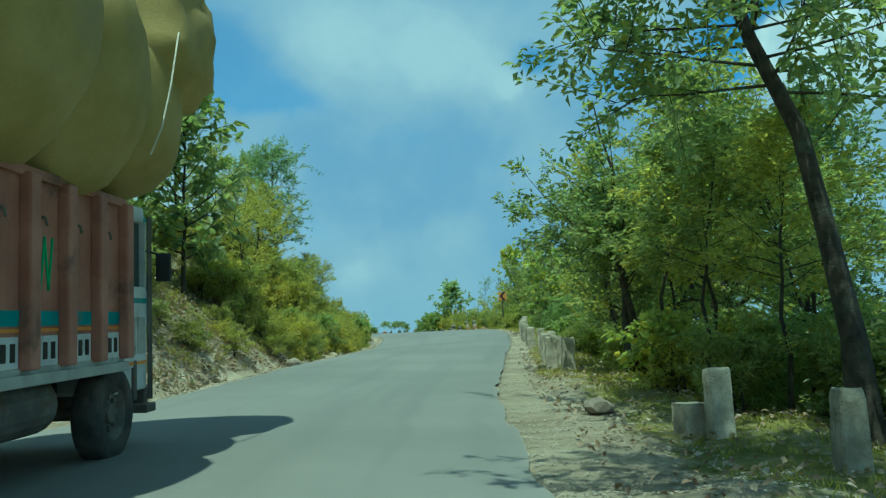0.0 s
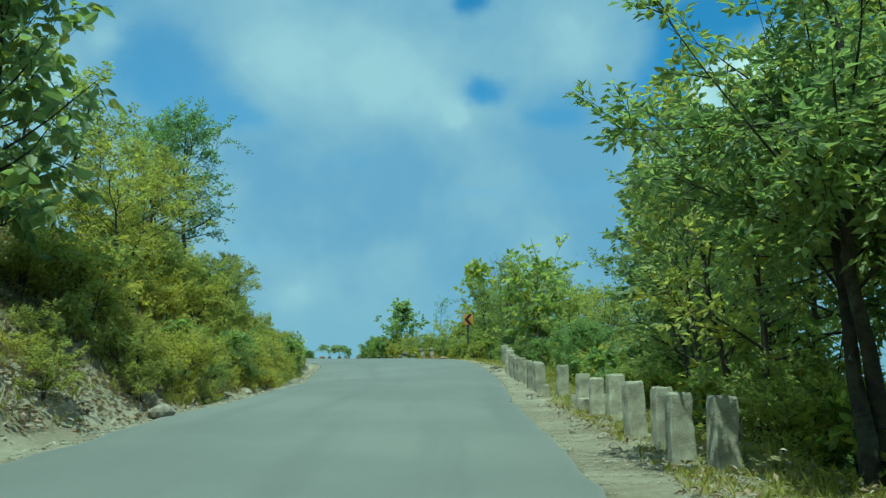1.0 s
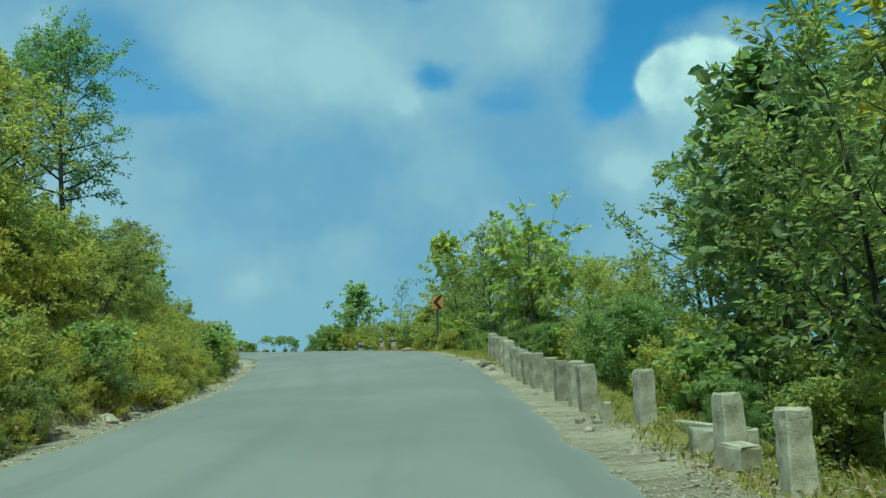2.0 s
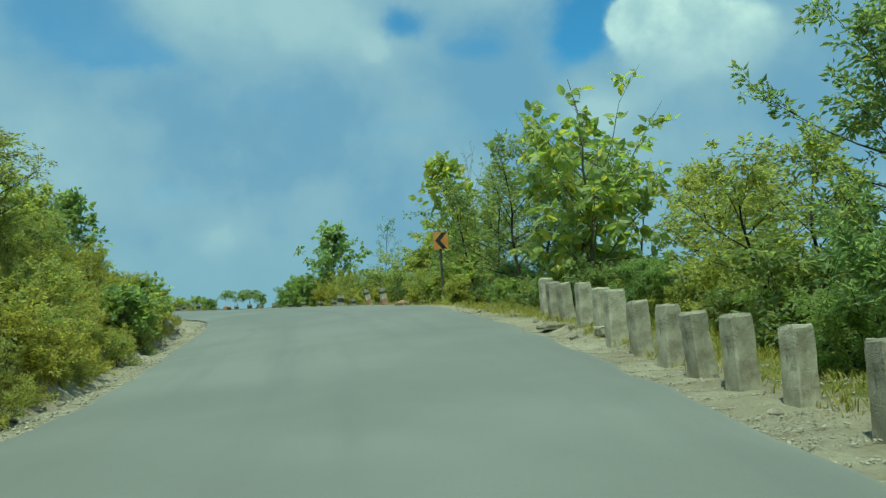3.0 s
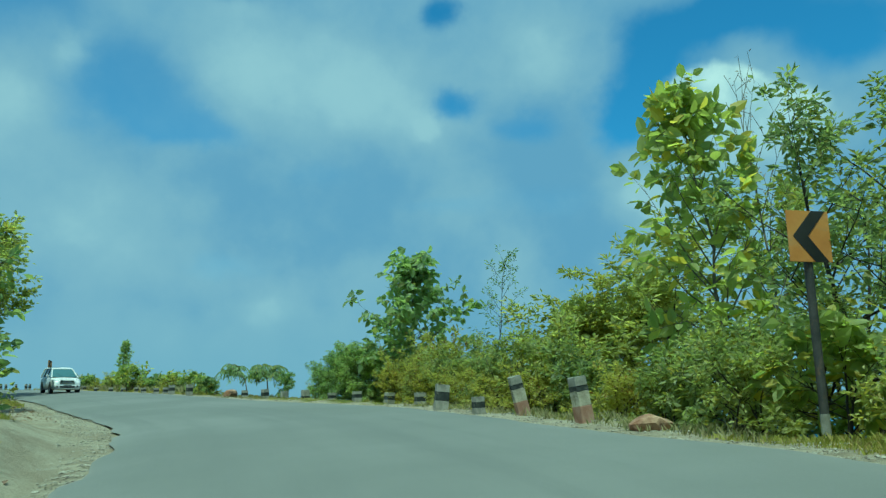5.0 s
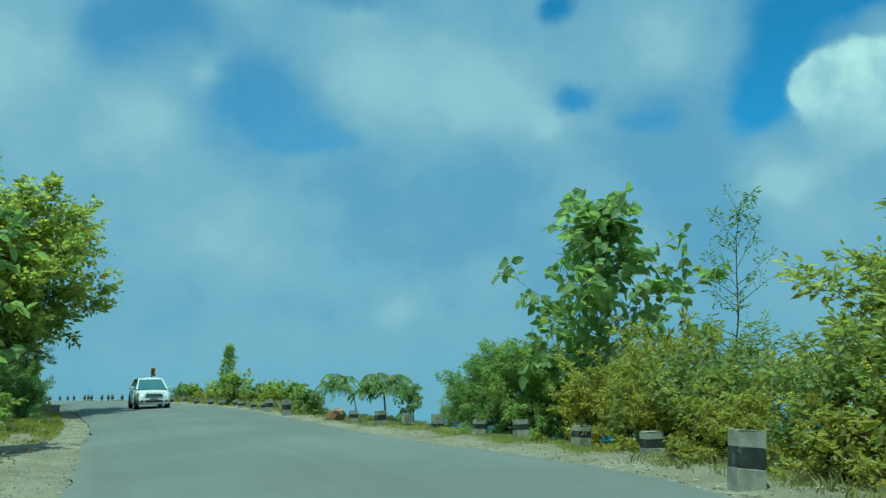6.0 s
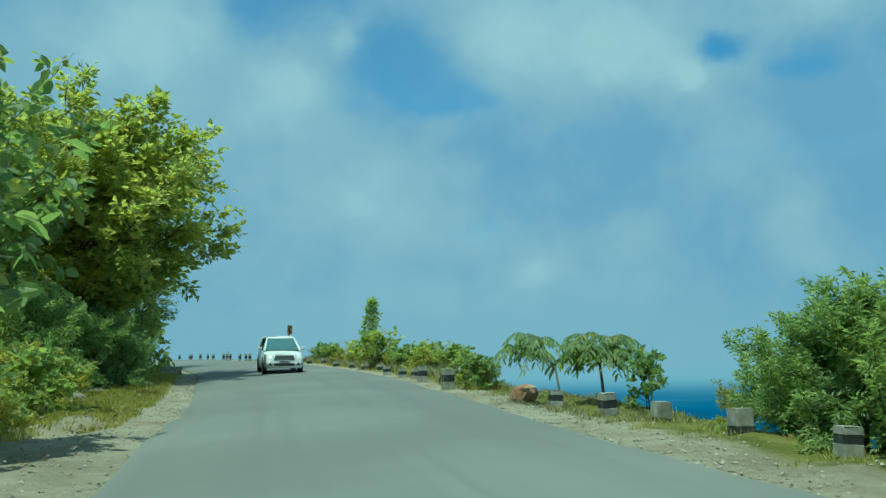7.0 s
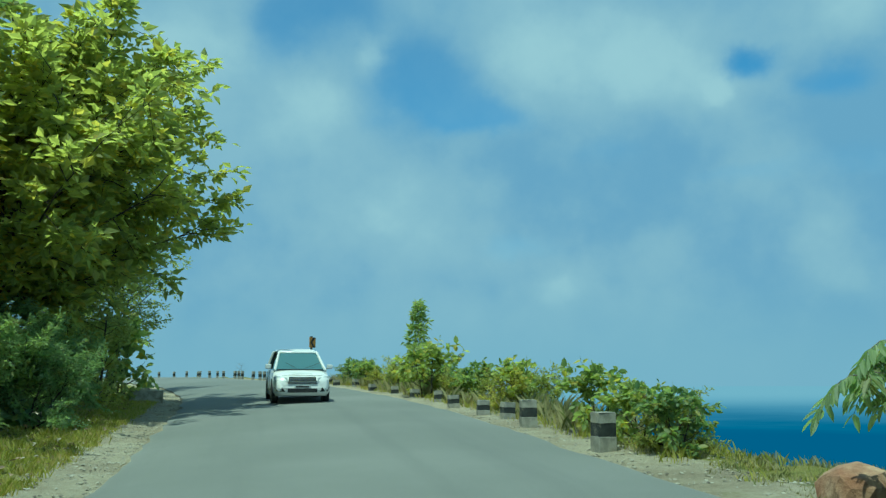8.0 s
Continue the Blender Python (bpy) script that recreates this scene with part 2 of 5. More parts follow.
def asphalt_material():
    m, n = material("worn_asphalt")
    vec = n.add("ShaderNodeTexCoord").outputs["Object"]
    uv = n.add("ShaderNodeUVMap", {"uv_map": "road"}).outputs[0]
    across = n.add("ShaderNodeSeparateXYZ", None, Vector=uv).outputs[0]
    large = n.span(n.noise(vec, 0.22, 4.0), 0.3, 0.7)
    col = n.mix(large, (0.165, 0.165, 0.150, 1), (0.205, 0.203, 0.185, 1))
    long = n.add("ShaderNodeMapping", None, Vector=uv, Scale=(1.0, 0.03, 1.0)).outputs[0]
    col = n.mix(n.span(n.noise(long, 9.0, 4.0), 0.45, 0.75, 0, 0.6), col, (0.145, 0.145, 0.135, 1))
    # dust that drifts in from both edges
    rim = n.math("MINIMUM", across, n.math("SUBTRACT", 1.0, across))
    rim = n.math("ADD", rim, n.math("MULTIPLY", n.math("SUBTRACT", n.noise(vec, 0.7, 5.0), 0.5), 0.02))
    col = n.mix(n.span(rim, -0.005, 0.016, 0.3, 0.0), col, (0.26, 0.235, 0.19, 1))
    f = n.noise(vec, 85.0, 3.0, 0.7)
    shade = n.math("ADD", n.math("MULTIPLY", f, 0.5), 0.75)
    col = n.mix(1.0, col, n.add("ShaderNodeCombineColor", None, Red=shade, Green=shade, Blue=shade).outputs[0], "MULTIPLY")
    b = n.add("ShaderNodeBump", None, Strength=0.25, Distance=0.01, Height=f)
    p = n.add("ShaderNodeBsdfPrincipled", None, Base_Color=col, Roughness=0.82, Normal=b.outputs[0])
    n.set(p, "Specular IOR Level", 0.3)
    n.add("ShaderNodeOutputMaterial", None, Surface=p)
    return m


def ground_material():
    m, n = material("hillside_soil_and_grass")
    vec = n.add("ShaderNodeTexCoord").outputs["Object"]
    cover = n.add("ShaderNodeAttribute", {"attribute_name": "grass_cover"}).outputs["Fac"]
    soil = n.mix(n.span(n.noise(vec, 0.8, 5.0), 0.3, 0.7), (0.31, 0.26, 0.18, 1), (0.46, 0.405, 0.295, 1))
    soil = n.mix(n.span(n.noise(vec, 7.0, 5.0, 0.7), 0.5, 0.7, 0, 0.55), soil, (0.23, 0.18, 0.12, 1))
    grass = n.mix(n.span(n.noise(vec, 1.3, 5.0), 0.3, 0.7), (0.14, 0.150, 0.034, 1), (0.27, 0.245, 0.070, 1))
    k = n.math("ADD", cover, n.math("MULTIPLY", n.math("SUBTRACT", n.noise(vec, 1.9, 6.0, 0.65), 0.5), 1.1))
    col = n.mix(n.span(k, 0.35, 0.65), soil, grass)
    f = n.noise(vec, 28.0, 5.0, 0.7)
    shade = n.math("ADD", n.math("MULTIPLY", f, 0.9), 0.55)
    col = n.mix(1.0, col, n.add("ShaderNodeCombineColor", None, Red=shade, Green=shade, Blue=shade).outputs[0], "MULTIPLY")
    grit = n.noise(vec, 75.0, 3.0, 0.75)
    b = n.add("ShaderNodeBump", None, Strength=0.9, Distance=0.05, Height=n.math("ADD", f, n.math("MULTIPLY", grit, 0.6)))
    p = n.add("ShaderNodeBsdfPrincipled", None, Base_Color=col, Roughness=0.95, Normal=b.outputs[0])
    n.set(p, "Specular IOR Level", 0.15)
    n.add("ShaderNodeOutputMaterial", None, Surface=p)
    return m


ASPHALT = asphalt_material()
GROUND = ground_material()


# ---- building helpers ----
def part(name, bm, mat, parent=None, label="", smooth=False):
    """One mesh object from a bmesh, under a thing or a part."""
    me = bpy.data.meshes.new(name)
    bmesh.ops.recalc_face_normals(bm, faces=bm.faces)
    bm.to_mesh(me)
    bm.free()
    me.materials.append(mat)
    if smooth:
        me.polygons.foreach_set("use_smooth", [True] * len(me.polygons))
    ob = new(name, me)
    if parent:
        ob.parent = parent
    return tagged(ob, label)


def sheet(name, verts, faces, mat, parent=None, label="", smooth=False):
    """One mesh object from arrays: faces all have the same number of corners."""
    verts, faces = np.asarray(verts, np.float32), np.asarray(faces, np.int32)
    me = bpy.data.meshes.new(name)
    me.vertices.add(len(verts)), me.vertices.foreach_set("co", verts.ravel())
    k = faces.shape[1]
    me.loops.add(faces.size), me.loops.foreach_set("vertex_index", faces.ravel())
    me.polygons.add(len(faces)), me.polygons.foreach_set("loop_start", np.arange(0, faces.size, k, dtype=np.int32))
    me.polygons.foreach_set("use_smooth", np.full(len(faces), smooth))
    me.update(calc_edges=True)
    me.materials.append(mat)
    ob = new(name, me)
    if parent:
        ob.parent = parent
    return tagged(ob, label)


def thing(name, label, category, group="", m=None):
    ob = tagged(new(name), label, category, group)
    ob.empty_display_size = 0.2
    if m is not None:
        ob.matrix_basis = m
    return ob


def box(bm, c, s, bevel=0.0, turn=None):
    r = bmesh.ops.create_cube(bm, size=1.0, matrix=Matrix.Translation(c) @ (turn or Matrix()) @ Matrix.Diagonal((*s, 1)))
    if bevel:
        edges = list({e for v in r["verts"] for e in v.link_edges})
        bmesh.ops.bevel(bm, geom=edges, offset=bevel, segments=2, affect="EDGES", profile=0.6)
    return bm


def rod(bm, a, b, r1, r2=None, sides=10):
    a, b = Vector(a), Vector(b)
    turn = (b - a).to_track_quat("Z", "Y").to_matrix().to_4x4()
    bmesh.ops.create_cone(bm, cap_ends=True, segments=sides, radius1=r1, radius2=r1 if r2 is None else r2, depth=(b - a).length, matrix=Matrix.Translation((a + b) / 2) @ turn)
    return bm


def prism(bm, outline, axis, a, b):
    """A flat outline of (u, v) pushed from a to b along the axis (0: x, u v are y z; 1: y, u v are x z; 2: z, u v are x y)."""
    def place(u, v, d):
        return ((d, u, v), (u, d, v), (u, v, d))[axis]
    lo = [bm.verts.new(place(u, v, a)) for u, v in outline]
    hi = [bm.verts.new(place(u, v, b)) for u, v in outline]
    bm.faces.new(lo), bm.faces.new(hi[::-1])
    for i in range(len(lo)):
        j = (i + 1) % len(lo)
        bm.faces.new((lo[i], hi[i], hi[j], lo[j]))
    return bm


def loft(bm, rings, cap=True):
    made = [[bm.verts.new(p) for p in ring] for ring in rings]
    k = len(made[0])
    for r0, r1 in zip(made, made[1:]):
        for i in range(k):
            bm.faces.new((r0[i], r0[(i + 1) % k], r1[(i + 1) % k], r1[i]))
    if cap:
        bm.faces.new(made[0]), bm.faces.new(made[-1][::-1])
    return bm


# ---- the road's line ----
# left edge x y, right edge x y, heights of both: the road banks into its left-hand bend
LINE = np.array([
    (-6.8, -60, 0.4, -60, -4.20, -4.20), (-6.6, -30, 0.5, -30, -2.11, -2.11), (-6.4, -10, 0.65, -10, -0.72, -0.72), (-6.2, 0, 0.75, 0, -0.02, -0.02), (-5.95, 7, 0.82, 7, 0.42, 0.42),
    (-5.6, 14, 0.95, 14, 0.90, 0.90), (-5.3, 18, 1.2, 18, 1.17, 1.17), (-5, 22, 1.6, 22, 1.45, 1.45), (-4.75, 27, 2.05, 27, 1.78, 1.78), (-4.25, 31, 2.4, 31, 2.05, 2.05),
    (-3.85, 36, 3, 36, 2.36, 2.44), (-3.7, 40, 3.35, 40, 2.57, 2.81), (-3.7, 44, 3.6, 44, 2.73, 3.16), (-3.9, 49, 3.9, 49, 3.01, 3.55), (-4.2, 54, 4.1, 54, 3.32, 3.90),
    (-4.2, 58, 3.95, 58, 3.66, 4.23), (-4.25, 61, 3.45, 61, 3.92, 4.46), (-4.5, 64.5, 2.4, 64, 4.22, 4.61), (-5.1, 68, 1.6, 67, 4.50, 4.78), (-6.1, 71.5, 1, 70, 4.68, 4.91),
    (-7.5, 75, 0, 73.5, 4.87, 5.07), (-9.4, 79, -1.9, 77, 5.06, 5.23), (-11.2, 83, -3.9, 81, 5.28, 5.40), (-13, 87, -5.8, 85, 5.50, 5.60), (-15.2, 91.5, -8, 90, 5.75, 5.83),
    (-18.7, 98, -11.5, 97.5, 6.08, 6.18), (-21.8, 103.5, -15, 104, 6.36, 6.49), (-24.8, 108, -18.2, 109, 6.59, 6.74), (-29.2, 114, -23, 116, 6.88, 7.07), (-34.2, 119.5, -29.5, 123, 7.13, 7.38),
    (-40, 125, -36, 130, 7.37, 7.64), (-47, 130, -44, 137, 7.52, 7.83), (-58.5, 135, -56, 143, 7.61, 7.96), (-81, 139.5, -80, 148, 7.59, 7.97), (-110, 142, -110, 151, 7.45, 7.85),
])


def smooth_line(rows, step):
    """Catmull-Rom through the rows."""
    out = []
    for i in range(1, len(rows) - 2):
        p0, p1, p2, p3 = rows[i - 1:i + 3]
        n = max(2, int(np.hypot(*(p2 - p1)[:2]) / step))
        for t in np.arange(n) / n:
            out.append(0.5 * (2 * p1 + (p2 - p0) * t + (2 * p0 - 5 * p1 + 4 * p2 - p3) * t ** 2 + (3 * p1 - p0 - 3 * p2 + p3) * t ** 3))
    return np.array(out)


ROAD = smooth_line(LINE, 0.5)
MID = (ROAD[:, 0:2] + ROAD[:, 2:4]) / 2
TAN = np.gradient(MID, axis=0)
TAN /= np.linalg.norm(TAN, axis=1)[:, None]
SIDE = np.stack((TAN[:, 1], -TAN[:, 0]), 1)
HALF_L = -np.einsum("ij,ij->i", ROAD[:, 0:2] - MID, SIDE)
HALF_R = np.einsum("ij,ij->i", ROAD[:, 2:4] - MID, SIDE)
RISE_L, RISE_R = ROAD[:, 4], ROAD[:, 5]


def step01(x, a, b):
    t = np.clip((np.asarray(x, float) - a) / (b - a), 0, 1)
    return t * t * (3 - 2 * t)


def nearest(x, y, line=None):
    line = MID if line is None else line
    p = np.stack((np.ravel(x), np.ravel(y)), 1).astype(float)
    out = np.empty(len(p), int)
    for a in range(0, len(p), 4000):
        d = p[a:a + 4000, None, :] - line[None]
        out[a:a + 4000] = np.argmin((d * d).sum(2), axis=1)
    return p, out


def waves(x, y, size, seed=0):
    """A cheap smooth noise, about -1 to 1."""
    r = np.random.RandomState(77 + seed)
    z = 0
    for k in range(6):
        a, f, ph = r.uniform(0, 6.28), r.uniform(0.6, 1.8) / size, r.uniform(0, 6.28)
        z = z + np.sin((np.cos(a) * x + np.sin(a) * y) * f * 6.28 + ph)
    return z / 3.2


def lie(x, y):
    """Height of the ground, and the distance out from the road's left (minus) or right edge (0 on the road)."""
    p, i = nearest(x, y)
    d = ((p - MID[i]) * SIDE[i]).sum(1)
    along = np.abs(((p - MID[i]) * TAN[i]).sum(1))
    far = np.hypot(d, along)
    right, left = d - HALF_R[i], -d - HALF_L[i]
    right = np.where((d > 0) & (along > 1), np.maximum(right, far - HALF_R[i]), right)
    left = np.where((d <= 0) & (along > 1), np.maximum(left, far - HALF_L[i]), left)
    f = np.clip((d + HALF_L[i]) / (HALF_L[i] + HALF_R[i]), 0, 1)
    z = RISE_L[nearest(x, y, ROAD[:, 0:2])[1]] * (1 - f) + RISE_R[nearest(x, y, ROAD[:, 2:4])[1]] * f
    px, py = p[:, 0], p[:, 1]
    rough = waves(px, py, 3.0) * 0.10 + waves(px, py, 1.1, 3) * 0.035
    wild = waves(px, py, 40, 5) * 3 + waves(px, py, 130, 8) * 9
    # right: a gravel verge, then down the hill into the valley
    o = np.maximum(right, 0)
    verge = 2.3 + 0.3 * waves(px, py, 9, 2) + 1.2 * step01(py, 24, 10) + 0.9 * step01(py, 70, 75) * step01(py, 92, 88)
    drop = np.maximum(o - verge, 0)
    zr = -0.03 * np.minimum(o, verge) - 0.30 * np.minimum(drop, 3.0) - 0.55 * np.maximum(drop - 3.0, 0) + rough * step01(o, 0.3, 2) + wild * step01(o, 30, 120)
    zr = zr + 0.15 * step01(py, 41, 44) * step01(py, 52, 49) * step01(o, 0.3, 0.9) * step01(o, 3.2, 2.2)
    # left: shoulder, shallow drain, then a steep bank which eases into the hill; past the bend a grassy verge and a low bank
    o = np.maximum(left, 0)
    past = step01(py, 62, 74)
    bank = 0.78 * np.minimum(np.maximum(o - 1.0, 0), 6.5) + 0.34 * np.clip(o - 7.8, 0, 60)
    low = 0.16 * np.clip(o - 2.4, 0, 4) + 0.42 * np.clip(o - 5.5, 0, 40)
    drain = -0.16 * np.exp(-((o - 0.8) / 0.3) ** 2)
    ditch = -0.55 * np.exp(-((o - 3.4) / 0.55) ** 2)
    hill = bank * (1 - past) + (low + ditch) * past + drain * (1 - past)
    hill = hill - 0.5 * np.maximum(o - 75, 0)
    zl = hill + rough * step01(o, 0.4, 2) * 1.6 + wild * step01(o, 30, 120) * 0.4
    z = z + np.where(right > 0, zr, 0) + np.where(left > 0, zl, 0)
    on = (right <= 0) & (left <= 0)
    z = np.where(on, z - 0.10, z - 0.02 - 0.045 * (1 - step01(np.maximum(right, left), 0.1, 1.0)))
    out = np.where(right > 0, right, np.where(left > 0, -left, 0))
    return np.maximum(z, -280 + wild), out


def ground_z(x, y):
    return float(lie([x], [y])[0][0])


def beside(y, out):
    """The place out metres beyond the right edge (or, minus, the left edge) where the road's edge passes y, and the road's heading there."""
    if out >= 0:
        i = int(np.argmin(np.abs(ROAD[:, 3] - y)))
        q = ROAD[i, 2:4] + SIDE[i] * out
    else:
        i = int(np.argmin(np.abs(ROAD[:, 1] - y)))
        q = ROAD[i, 0:2] + SIDE[i] * out
    return float(q[0]), float(q[1]), math.degrees(math.atan2(-TAN[i, 0], TAN[i, 1]))


def build_ground():
    def axis(a, b, stepsize, ends):
        mid = np.arange(a, b + 0.01, stepsize)
        lo, hi, s = [], [], stepsize
        while (lo[-1] if lo else a) > -ends:
            s *= 1.22
            lo.append((lo[-1] if lo else a) - s)
        s = stepsize
        while (hi[-1] if hi else b) < ends:
            s *= 1.22
            hi.append((hi[-1] if hi else b) + s)
        return np.array(lo[::-1] + list(mid) + hi)
    xs, ys = axis(-42, 16, 0.5, 4900), axis(-12, 134, 0.6, 4900)
    X, Y = np.meshgrid(xs, ys)
    z, out = lie(X.ravel(), Y.ravel())
    v = np.stack((X.ravel(), Y.ravel(), z), 1)
    nx, ny = len(xs), len(ys)
    i = (np.arange(ny - 1)[:, None] * nx + np.arange(nx - 1)[None]).ravel()
    ob = sheet("ground", v, np.stack((i, i + 1, i + nx + 1, i + nx), 1), GROUND, smooth=True)
    y = Y.ravel()
    cover = np.where(out > 0, 0.22 + 0.55 * step01(out, 0.9, 1.7) + 0.3 * step01(out, 3, 5), 0.2)
    cover = np.where((out > 0) & (y < 24), cover - 0.18, cover)
    past = step01(y, 62, 74)
    grassy = step01(y, 83, 88)
    left = (0.28 + 0.28 * step01(-out, 1.2, 4)) * (1 - past) + past * (grassy * (0.05 + 0.75 * step01(-out, 0.6, 1.3)) + (1 - grassy) * (0.02 + 0.6 * step01(-out, 1.9, 3.0)))
    cover = np.where(out < 0, left, cover)
    at = ob.data.attributes.new("grass_cover", "FLOAT", "POINT")
    at.data.foreach_set("value", cover.astype(np.float32))
    return tagged(ob, "dry soil and grassy hillside falling away to a valley", "ground", "", "structure")


def build_road():
    n, k = len(ROAD), 13
    r = np.random.RandomState(5)
    v, uv = [], []
    for i in range(n):
        L, R = ROAD[i, 0:2], ROAD[i, 2:4]
        wl = 0.06 * waves(L[0], L[1], 2.2, 11) + 0.04 * waves(L[0], L[1], 0.7, 12) + 0.02 * r.randn()
        wr = 0.05 * waves(R[0], R[1], 2.0, 13) + 0.03 * waves(R[0], R[1], 0.7, 14) + 0.02 * r.randn()
        L, R = L - SIDE[i] * wl, R + SIDE[i] * wr
        for j in range(k):
            f = j / (k - 1)
            q = L * (1 - f) + R * f
            crown = 0.05 * (1 - (2 * f - 1) ** 2)
            edge = -0.03 if j in (0, k - 1) else 0
            v.append((q[0], q[1], RISE_L[i] * (1 - f) + RISE_R[i] * f + crown + edge))
            uv.append((f, i * 0.1))
    i = (np.arange(n - 1)[:, None] * k + np.arange(k - 1)[None]).ravel()
    faces = np.stack((i, i + 1, i + k + 1, i + k), 1)
    ob = sheet("road", v, faces, ASPHALT, smooth=True)
    layer = ob.data.uv_layers.new(name="road")
    layer.data.foreach_set("uv", np.array(uv, np.float32)[faces.ravel()].ravel())
    return tagged(ob, "worn grey asphalt hill road without markings", "road", "", "structure")


build_ground()
build_road()


def build_backdrop():
    """The far plain, kilometres away: a glowing sheet with blue haze painted on."""
    m, n = material("painted_blue_haze")
    vec = n.add("ShaderNodeTexCoord").outputs["Object"]
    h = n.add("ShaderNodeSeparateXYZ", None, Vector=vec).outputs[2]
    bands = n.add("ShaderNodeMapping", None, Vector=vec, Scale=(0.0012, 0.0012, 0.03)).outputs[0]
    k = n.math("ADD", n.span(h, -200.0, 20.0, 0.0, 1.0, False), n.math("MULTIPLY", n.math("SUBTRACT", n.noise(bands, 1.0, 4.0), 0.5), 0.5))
    # colour pales upwards to imitate haze thickening towards the horizon
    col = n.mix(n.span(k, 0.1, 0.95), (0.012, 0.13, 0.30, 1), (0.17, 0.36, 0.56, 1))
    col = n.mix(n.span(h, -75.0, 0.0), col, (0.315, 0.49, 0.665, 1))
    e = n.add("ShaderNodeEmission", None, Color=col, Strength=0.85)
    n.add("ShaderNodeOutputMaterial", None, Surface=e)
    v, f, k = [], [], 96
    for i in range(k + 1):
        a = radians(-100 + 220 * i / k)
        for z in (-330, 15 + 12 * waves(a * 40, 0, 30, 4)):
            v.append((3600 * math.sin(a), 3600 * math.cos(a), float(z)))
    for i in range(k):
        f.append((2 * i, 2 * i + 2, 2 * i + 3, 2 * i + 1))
    tagged(sheet("backdrop", v, f, m), "glowing backdrop of a distant plain with painted blue haze", "backdrop", "", "structure")


build_backdrop()


# ---- plants ----
def tubes(paths, sides=6):
    """Tapered tubes along paths of (points, radii), as arrays."""
    V, Fc, base = [], [], 0
    ang = np.arange(sides) / sides * 2 * np.pi
    for pts, rad in paths:
        pts, rad = np.asarray(pts, float), np.asarray(rad, float)
        t = np.gradient(pts, axis=0)
        t /= np.linalg.norm(t, axis=1)[:, None] + 1e-9
        ref = np.where(np.abs(t[:, 2:3]) > 0.9, np.array([[1.0, 0, 0]]), np.array([[0, 0, 1.0]]))
        u = np.cross(t, ref)
        u /= np.linalg.norm(u, axis=1)[:, None] + 1e-9
        q = np.cross(t, u)
        ring = pts[:, None] + rad[:, None, None] * (np.cos(ang)[None, :, None] * u[:, None] + np.sin(ang)[None, :, None] * q[:, None])
        V.append(ring.reshape(-1, 3))
        n = len(pts)
        i = (np.arange(n - 1)[:, None] * sides + np.arange(sides)[None]).ravel()
        j = (np.arange(n - 1)[:, None] * sides + (np.arange(sides) + 1) % sides).ravel()
        Fc.append(np.stack((i, j, j + sides, i + sides), 1) + base)
        base += n * sides
    return np.concatenate(V), np.concatenate(Fc)


def leaves(P, D, size, width, r, droop=0.25, broad=False, tilt=0.95):
    """Many single leaves as arrays of triangles: P where they grow, D where they point."""
    n = len(P)
    D = D / (np.linalg.norm(D, axis=1)[:, None] + 1e-9)
    up = np.array([[0, 0, 1.0]]) + r.randn(n, 3) * tilt
    S = np.cross(D, up)
    S /= np.linalg.norm(S, axis=1)[:, None] + 1e-9
    N = np.cross(S, D)
    ln = (size * r.uniform(0.6, 1.2, n))[:, None]
    wd = ln * width * 0.5
    if broad:
        v = np.stack((P, P + D * ln * 0.3 + S * wd - N * ln * 0.02, P + D * ln * 0.72 + S * wd * 0.8 - N * ln * droop * 0.5,
                      P + D * ln - N * ln * droop, P + D * ln * 0.72 - S * wd * 0.8 - N * ln * droop * 0.5, P + D * ln * 0.3 - S * wd - N * ln * 0.02,
                      P + D * ln * 0.5 - N * ln * (droop * 0.25 + 0.07)), 1)
        tri = np.array([(6, 0, 1), (6, 1, 2), (6, 2, 3), (6, 3, 4), (6, 4, 5), (6, 5, 0)])
    else:
        v = np.stack((P, P + D * ln * 0.45 + S * wd + N * ln * 0.06, P + D * ln - N * ln * droop, P + D * ln * 0.45 - S * wd + N * ln * 0.06), 1)
        tri = np.array([(0, 1, 2), (0, 2, 3)])
    k = v.shape[1]
    return v.reshape(-1, 3), (np.arange(n)[:, None, None] * k + tri[None]).reshape(-1, 3)


